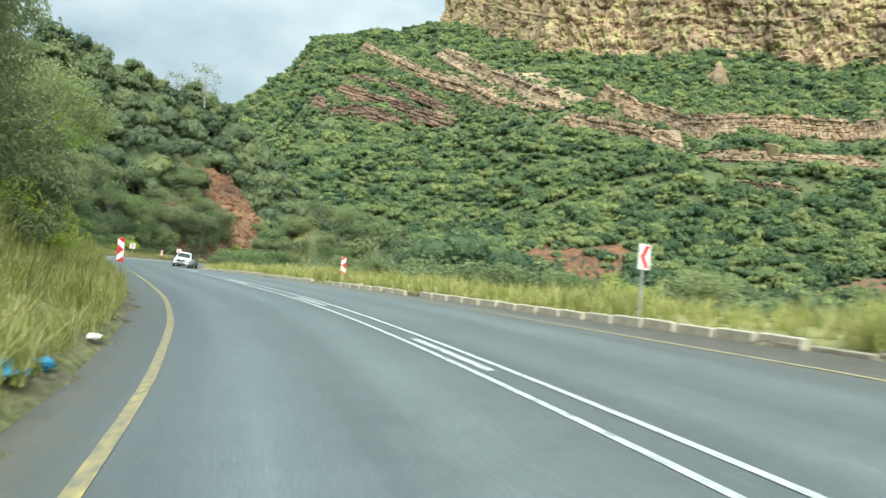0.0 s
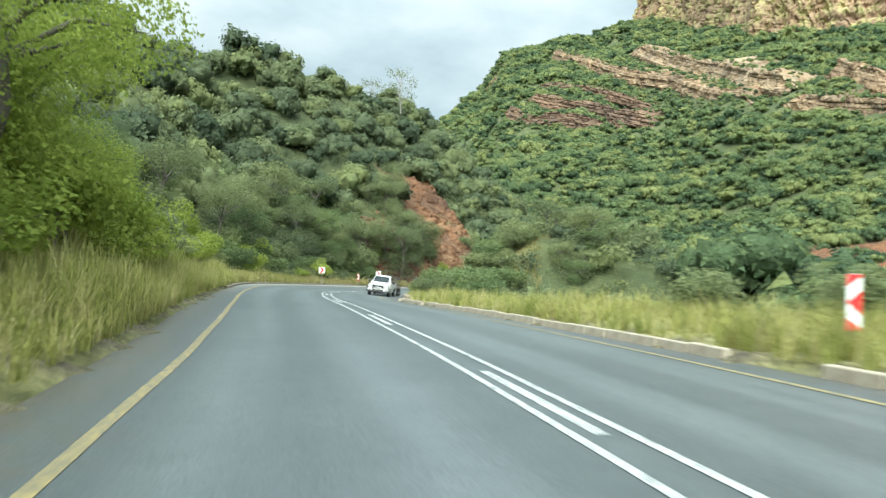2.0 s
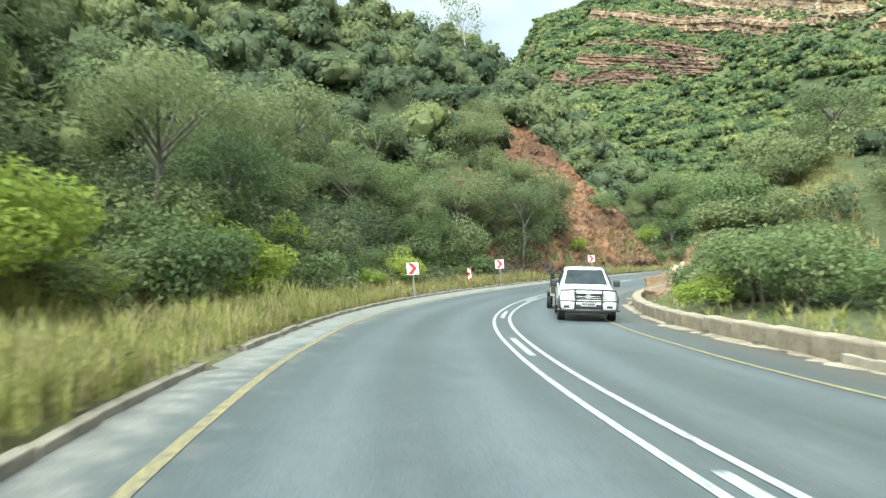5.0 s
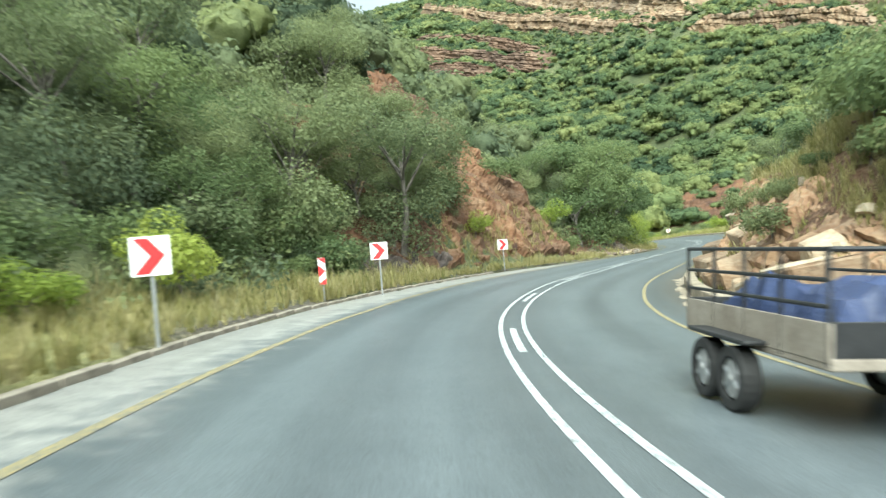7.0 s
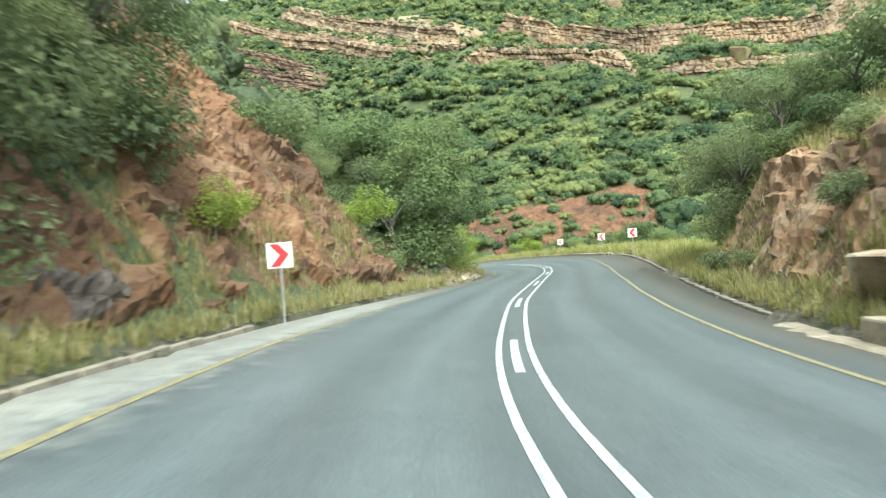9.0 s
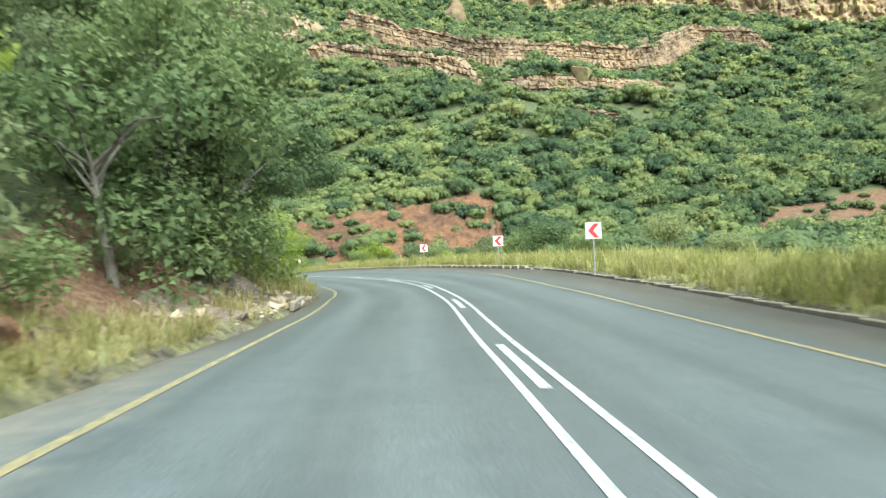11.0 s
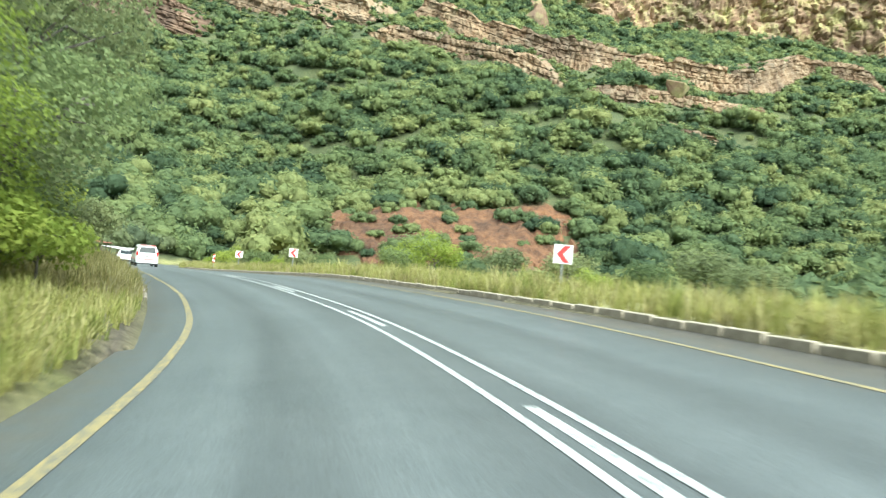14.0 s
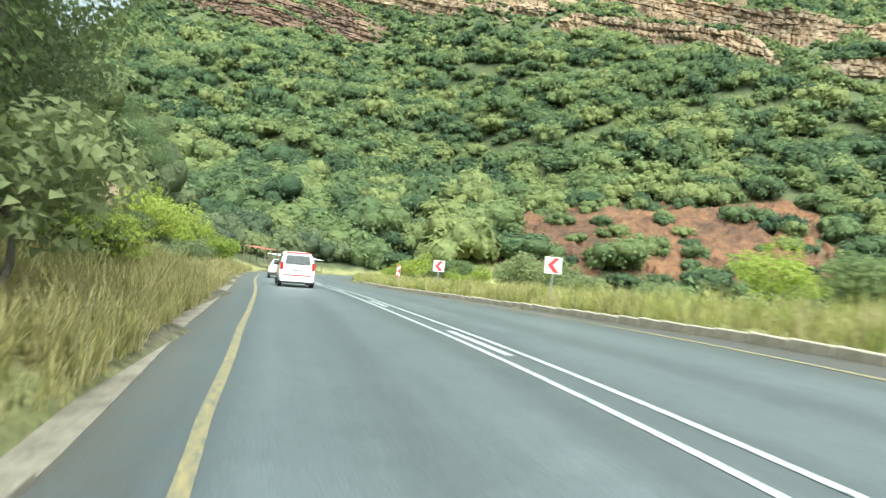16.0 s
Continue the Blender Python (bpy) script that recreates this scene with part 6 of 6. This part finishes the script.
def build_van():
    v = vehicle("van", "white people carrier with red stripes driving on the road", 237.2, -1.85, True)
    body = shell([(2.08, 0.42, 0.72, 0.80, 0.62, 0.66, 0.62), (1.9, 0.30, 0.72, 0.90, 0.78, 0.80, 0.72), (1.05, 0.26, 0.90, 1.06, 0.82, 0.83, 0.74), (0.35, 0.26, 0.95, 1.60, 0.82, 0.83, 0.64), (-0.3, 0.26, 0.96, 1.69, 0.82, 0.83, 0.65), (-1.6, 0.27, 0.98, 1.67, 0.82, 0.83, 0.64), (-1.92, 0.32, 0.98, 1.60, 0.80, 0.81, 0.62), (-2.06, 0.42, 0.97, 1.10, 0.74, 0.76, 0.70)])
    b = part("body", body, WHITE_PAINT, v, "glossy white bodywork", True)
    part("rear_window", slab([(-0.60, -2.06, 1.10), (0.60, -2.06, 1.10), (0.52, -1.955, 1.52), (-0.52, -1.955, 1.52)], 0.012), GLASS, v)
    part("wiper", box_bm(bmesh.new(), 0.42, 0.02, 0.02, pose(0.1, -2.08, 1.13, 0, 8, 0), 0.004), BLACK, v)
    part("roof_trim", box_bm(bmesh.new(), 1.14, 0.16, 0.05, pose(0, -1.88, 1.645), 0.015), RED_TRIM, v, "red roof spoiler")
    part("stripe", box_bm(bmesh.new(), 1.30, 0.02, 0.05, pose(0, -2.075, 0.60), 0.004), RED_TRIM, v, "red stripe across the tailgate")
    part("bumper", box_bm(bmesh.new(), 1.56, 0.22, 0.26, pose(0, -2.02, 0.42), 0.06), WHITE_PAINT, v)
    part("lower_valance", box_bm(bmesh.new(), 1.44, 0.2, 0.10, pose(0, -1.98, 0.27), 0.02), BLACK, v)
    part("tailgate_trim", box_bm(bmesh.new(), 0.62, 0.02, 0.035, pose(0, -2.075, 0.93), 0.006), CHROME, v)
    plate(v, -2.08, 0.82, False)
    for sgn in (-1, 1):
        part("tail_light", box_bm(bmesh.new(), 0.15, 0.16, 0.36, pose(0.71 * sgn, -1.99, 1.02, 0, 0, 12 * sgn), 0.03), LAMP_RED, v)
        part("side_window", slab([(0.83 * sgn, 0.75, 1.0), (0.835 * sgn, -1.75, 1.04), (0.67 * sgn, -1.6, 1.52), (0.665 * sgn, 0.1, 1.52)], -0.03 * sgn), GLASS, v)
        part("mirror", box_bm(bmesh.new(), 0.2, 0.1, 0.15, pose(0.93 * sgn, 0.7, 1.05), 0.035), BLACK, v)
        part("side_stripe", box_bm(bmesh.new(), 0.012, 3.0, 0.05, pose(0.842 * sgn, -0.2, 0.62), 0.003), RED_TRIM, v)
        for y in (1.3, -1.35):
            arch(v, 0.815 * sgn, y, 0.37)
            wheel(v, 0.75 * sgn, y, 0.31, 0.19)
    return v


def build_sedan():
    v = vehicle("sedan", "older white saloon car driving on the road", 254.5, -2.1, True)
    part("body", shell([(2.2, 0.40, 0.60, 0.68, 0.72, 0.74, 0.70), (2.05, 0.24, 0.62, 0.76, 0.80, 0.82, 0.76), (0.9, 0.22, 0.78, 0.90, 0.82, 0.84, 0.78), (-1.2, 0.22, 0.80, 0.93, 0.82, 0.84, 0.78), (-2.05, 0.24, 0.76, 0.92, 0.80, 0.82, 0.74), (-2.2, 0.36, 0.72, 0.84, 0.72, 0.74, 0.68)]), WHITE_PAINT, v, "white bodywork", True)
    part("cabin", shell([(0.95, 0.8, 0.88, 0.92, 0.74, 0.74, 0.66), (0.25, 0.8, 0.92, 1.34, 0.76, 0.77, 0.56), (-0.75, 0.8, 0.92, 1.36, 0.76, 0.77, 0.56), (-1.45, 0.8, 0.88, 0.94, 0.72, 0.72, 0.62)]), WHITE_PAINT, v, "", True)
    part("rear_window", slab([(-0.58, -1.40, 0.98), (0.58, -1.40, 0.98), (0.48, -0.84, 1.31), (-0.48, -0.84, 1.31)], 0.012), GLASS, v)
    part("bumper", box_bm(bmesh.new(), 1.64, 0.2, 0.17, pose(0, -2.15, 0.38), 0.04), BLACK, v)
    plate(v, -2.23, 0.60, False)
    for sgn in (-1, 1):
        part("tail_light", box_bm(bmesh.new(), 0.38, 0.1, 0.16, pose(0.52 * sgn, -2.15, 0.68), 0.02), LAMP_RED, v)
        part("side_window", slab([(0.785 * sgn, 0.7, 0.94), (0.785 * sgn, -1.15, 0.94), (0.60 * sgn, -0.72, 1.30), (0.60 * sgn, 0.22, 1.29)], -0.03 * sgn), GLASS, v)
        for y in (1.35, -1.3):
            arch(v, 0.822 * sgn, y, 0.36)
            wheel(v, 0.76 * sgn, y, 0.30, 0.19)
    return v


def pipe(points, r):
    v, f = tube(points, [r] * len(points), 8)
    bm = bmesh.new()
    vs = [bm.verts.new(p) for p in v]
    for q in f:
        bm.faces.new([vs[i] for i in q])
    return bm


def build_pickup():
    v = vehicle("pickup_truck", "white single-cab pickup with black bull bar towing a trailer", 88.9, 2.75, False)
    part("body", shell([(2.48, 0.50, 0.72, 0.86, 0.66, 0.70, 0.62), (2.30, 0.40, 0.78, 1.00, 0.84, 0.86, 0.74), (1.9, 0.38, 0.84, 1.07, 0.88, 0.89, 0.80), (1.10, 0.38, 0.95, 1.14, 0.89, 0.90, 0.82), (0.3, 0.36, 0.98, 1.13, 0.89, 0.90, 0.84), (-0.55, 0.36, 0.98, 1.13, 0.89, 0.90, 0.84)]), WHITE_PAINT, v, "white bonnet and doors", True)
    part("cab", shell([(1.20, 1.0, 1.08, 1.13, 0.80, 0.82, 0.74), (0.55, 1.0, 1.12, 1.66, 0.83, 0.84, 0.64), (0.2, 1.0, 1.12, 1.73, 0.83, 0.84, 0.66), (-0.35, 1.0, 1.12, 1.72, 0.83, 0.84, 0.65), (-0.58, 1.0, 1.12, 1.60, 0.82, 0.83, 0.63)]), WHITE_PAINT, v, "white cab roof and pillars", True)
    part("windscreen", slab([(0.70, 1.155, 1.165), (-0.70, 1.155, 1.165), (-0.58, 0.60, 1.62), (0.58, 0.60, 1.62)], 0.022), GLASS, v)
    part("bonnet_line", box_bm(bmesh.new(), 1.5, 0.02, 0.01, pose(0, 1.22, 1.138), 0.002), BLACK, v)
    bed = part("load_bed", box_bm(bmesh.new(), 1.74, 1.95, 0.55, pose(0, -1.55, 0.84), 0.03), WHITE_PAINT, v, "white load bed")
    part("grille", box_bm(bmesh.new(), 0.86, 0.06, 0.20, pose(0, 2.50, 0.84, -14), 0.02), BLACK, v)
    for k in range(3):
        part("grille_bar", box_bm(bmesh.new(), 0.80, 0.03, 0.014, pose(0, 2.535 - 0.012 * k, 0.79 + 0.05 * k), 0.003), CHROME, v)
    bm = bmesh.new()
    bmesh.ops.create_cone(bm, cap_ends=True, segments=20, radius1=0.085, radius2=0.075, depth=0.03, matrix=pose(0, 2.545, 0.85, 90))
    part("badge", bm, CHROME, v)
    part("bumper", box_bm(bmesh.new(), 1.74, 0.30, 0.30, pose(0, 2.36, 0.56), 0.08), WHITE_PAINT, v)
    part("air_intake", box_bm(bmesh.new(), 0.80, 0.06, 0.14, pose(0, 2.515, 0.52), 0.02), BLACK, v)
    part("skid_plate", box_bm(bmesh.new(), 1.4, 0.3, 0.12, pose(0, 2.3, 0.37), 0.03), BLACK, v)
    plate(v, 2.60, 0.60, True)
    for sgn in (-1, 1):
        part("headlight", box_bm(bmesh.new(), 0.40, 0.22, 0.22, pose(0.63 * sgn, 2.39, 0.86, -12, 0, -20 * sgn), 0.05), LAMP_CLEAR, v)
        part("fog_light", box_bm(bmesh.new(), 0.2, 0.05, 0.09, pose(0.66 * sgn, 2.49, 0.52), 0.02), BLACK, v)
        part("side_window", slab([(0.845 * sgn, 0.95, 1.16), (0.845 * sgn, -0.38, 1.16), (0.685 * sgn, -0.34, 1.62), (0.675 * sgn, 0.52, 1.60)], -0.03 * sgn), GLASS, v)
        part("door_handle", box_bm(bmesh.new(), 0.03, 0.17, 0.05, pose(0.91 * sgn, -0.25, 1.0), 0.012), BLACK, v)
        part("mirror", box_bm(bmesh.new(), 0.22, 0.13, 0.22, pose(1.02 * sgn, 0.92, 1.20), 0.045), BLACK, v)
        part("sill", box_bm(bmesh.new(), 0.04, 1.7, 0.09, pose(0.875 * sgn, 0.35, 0.42), 0.015), WHITE_PAINT, v)
        part("door_seam", box_bm(bmesh.new(), 0.006, 0.012, 0.62, pose(0.904 * sgn, -0.42, 0.78), 0.001), BLACK, v)
        for y in (1.55, -1.45):
            arch(v, 0.885 * sgn, y, 0.43)
            wheel(v, 0.80 * sgn, y, 0.36, 0.24, 8)
        part("tarp_hook", box_bm(bmesh.new(), 0.02, 1.8, 0.03, pose(0.885 * sgn, -1.55, 1.10), 0.006), STEEL, v)
    bar = part("bull_bar", pipe([(-0.86, 2.62, 0.45), (-0.90, 2.62, 0.78), (-0.84, 2.52, 1.02), (-0.42, 2.66, 1.05), (0.42, 2.66, 1.05), (0.84, 2.52, 1.02), (0.90, 2.62, 0.78), (0.86, 2.62, 0.45)], 0.028), BLACK, v, "black tubular bull bar")
    for sgn in (-1, 1):
        part("upright", pipe([(0.42 * sgn, 2.66, 1.05), (0.40 * sgn, 2.70, 0.72), (0.42 * sgn, 2.64, 0.38)], 0.03), BLACK, bar)
    part("cross_bar", pipe([(-0.90, 2.62, 0.70), (0.0, 2.70, 0.69), (0.90, 2.62, 0.70)], 0.024), BLACK, bar)
    part("lower_bar", pipe([(-0.95, 2.56, 0.42), (0.0, 2.68, 0.41), (0.95, 2.56, 0.42)], 0.035), BLACK, bar)
    r = np.random.default_rng(5)
    bm = bmesh.new()
    bmesh.ops.create_grid(bm, x_segments=12, y_segments=14, size=0.5, matrix=pose(0, -1.55, 1.14) @ Matrix.Diagonal((1.66, 1.86, 1, 1)))
    for q in bm.verts:
        e = min(1.0, (0.83 - abs(q.co.x)) * 5, (0.93 - abs(q.co.y + 1.55)) * 5)
        q.co.z += max(e, 0) * (0.12 + 0.10 * math.sin(q.co.x * 5 + q.co.y * 3) + 0.05 * r.normal())
    bmesh.ops.solidify(bm, geom=bm.faces[:], thickness=0.01)
    t = tagged(part("tarpaulin", bm, TARP), "crumpled blue tarpaulin covering the pickup's load", "tarpaulin")
    t.matrix_basis = v.matrix_basis.copy()
    return v


def build_trailer():
    v = vehicle("trailer", "twin-axle farm trailer with black cage sides", 94.3, 2.4, False)
    part("floor", box_bm(bmesh.new(), 1.6, 2.9, 0.1, pose(0, 0, 0.62), 0.015), PLANK, v, "weathered plank floor")
    for sgn in (-1, 1):
        part("side_panel", box_bm(bmesh.new(), 0.03, 2.9, 0.30, pose(0.79 * sgn, 0, 0.78), 0.006), PLANK, v, "weathered side boards")
        for z in (1.05, 1.25, 1.48):
            part("rail", pipe([(0.79 * sgn, -1.43, z), (0.79 * sgn, 1.43, z)], 0.018), BLACK, v)
        for y in (-1.42, -0.7, 0.0, 0.7, 1.42):
            part("upright", pipe([(0.79 * sgn, y, 0.6), (0.79 * sgn, y, 1.48)], 0.018), BLACK, v)
        part("mudguard", box_bm(bmesh.new(), 0.22, 1.35, 0.04, pose(0.9 * sgn, -0.2, 0.66), 0.015), BLACK, v)
        for y in (0.13, -0.53):
            wheel(v, 0.9 * sgn, y, 0.30, 0.18)
    for y in (-1.43, 1.43):
        part("end_panel", box_bm(bmesh.new(), 1.6, 0.03, 0.32, pose(0, y, 0.78), 0.006), BLACK, v)
        part("end_rail", pipe([(-0.79, y, 1.48), (0.79, y, 1.48)], 0.02), BLACK, v)
    part("drawbar", pipe([(0, 1.4, 0.55), (0, 2.35, 0.5)], 0.05), BLACK, v)
    part("jockey_leg", pole(bmesh.new(), 0.03, 0.0, 0.7, 0.12, 1.9), BLACK, v)
    bm = bmesh.new()
    bmesh.ops.create_grid(bm, x_segments=10, y_segments=14, size=0.5, matrix=pose(0, 0.1, 0.98) @ Matrix.Diagonal((1.45, 2.5, 1, 1)))
    r = np.random.default_rng(6)
    for q in bm.verts:
        e = min(1.0, (0.73 - abs(q.co.x)) * 4, (1.25 - abs(q.co.y - 0.1)) * 4)
        q.co.z += max(e, 0) * (0.12 + 0.12 * math.sin(q.co.x * 4 + q.co.y * 2.3) + 0.05 * r.normal()) - 0.3 * (1 - max(e, 0))
    bmesh.ops.solidify(bm, geom=bm.faces[:], thickness=0.01)
    t = tagged(part("tarpaulin", bm, TARP), "crumpled blue tarpaulin covering the trailer's load", "tarpaulin")
    t.matrix_basis = v.matrix_basis.copy()
    return v


build_van()
build_sedan()
build_pickup()
build_trailer()

# ---- stalls at the far bend, litter ----
RUST = simple("rusty_roof_sheet", (0.20, 0.07, 0.045), (0.36, 0.15, 0.10), 2.0, 0.7, bump=0.01)
PALE_SHEET = simple("pale_roof_sheet", (0.5, 0.5, 0.48), (0.68, 0.68, 0.66), 2.0, 0.6)
POLE_WOOD = simple("rough_pole_wood", (0.09, 0.065, 0.05), (0.2, 0.16, 0.12), 4.0, 0.9)
BLUE_BAG = simple("blue_plastic_bag", (0.03, 0.20, 0.36), (0.08, 0.36, 0.55), 9.0, 0.3, bump=0.02)


def stall(s, lat, width, depth, high, roof, label):
    p = on_road(s, lat)
    z = height_at(p[0], p[1])
    ob = tagged(new("market_stall"), label, "stall", "stalls at the bend")
    ob.matrix_basis = pose(p[0], p[1], z, 0, 0, heading(s) + 90)
    bm = bmesh.new()
    for k in range(12):
        box_bm(bm, width / 12 * 0.9, depth, 0.03, pose(-width / 2 + width / 12 * (k + 0.5), 0, high + 0.02 * (k % 2), 6), 0.004)
    part("roof", bm, roof, ob)
    for x in (-width / 2 + 0.15, 0, width / 2 - 0.15):
        for y in (-depth / 2 + 0.2, depth / 2 - 0.2):
            part("post", pole(bmesh.new(), 0.06, -0.3, high, x, y), POLE_WOOD, ob)
    part("counter", box_bm(bmesh.new(), width * 0.9, 0.6, 0.06, pose(0, -depth / 2 + 0.5, 0.85), 0.01), POLE_WOOD, ob)
    return ob


stall(290, -7.5, 5.0, 3.0, 2.3, RUST, "roadside stall with a rusty red sheet roof")
stall(297, -7.0, 6.0, 3.0, 1.7, PALE_SHEET, "low roadside stall with a pale sheet roof")
stall(303, -7.0, 4.0, 3.0, 1.7, PALE_SHEET, "low roadside stall with a pale sheet roof")


def bag(s, off, size, mat, label):
    x, y, z = by_road(s, -1, off)
    r = np.random.default_rng(int(s * 10))
    bm = bmesh.new()
    bmesh.ops.create_icosphere(bm, subdivisions=3, radius=1.0)
    for v in bm.verts:
        v.co *= 1 + 0.16 * r.normal()
        v.co.z *= 0.4
    ob = tagged(part("plastic_bag", bm, mat), label, "litter")
    ob.matrix_basis = pose(x, y, z + size * 0.3, 0, 0, s * 40) @ Matrix.Scale(size, 4)


bag(8.2, 0.45, 0.24, BLUE_BAG, "crumpled blue plastic bag in the roadside grass")
bag(9.0, 0.25, 0.16, BLUE_BAG, "crumpled blue plastic bag in the roadside grass")
bag(12.0, 0.1, 0.10, SIGN_WHITE, "scrap of white plastic at the road's edge")
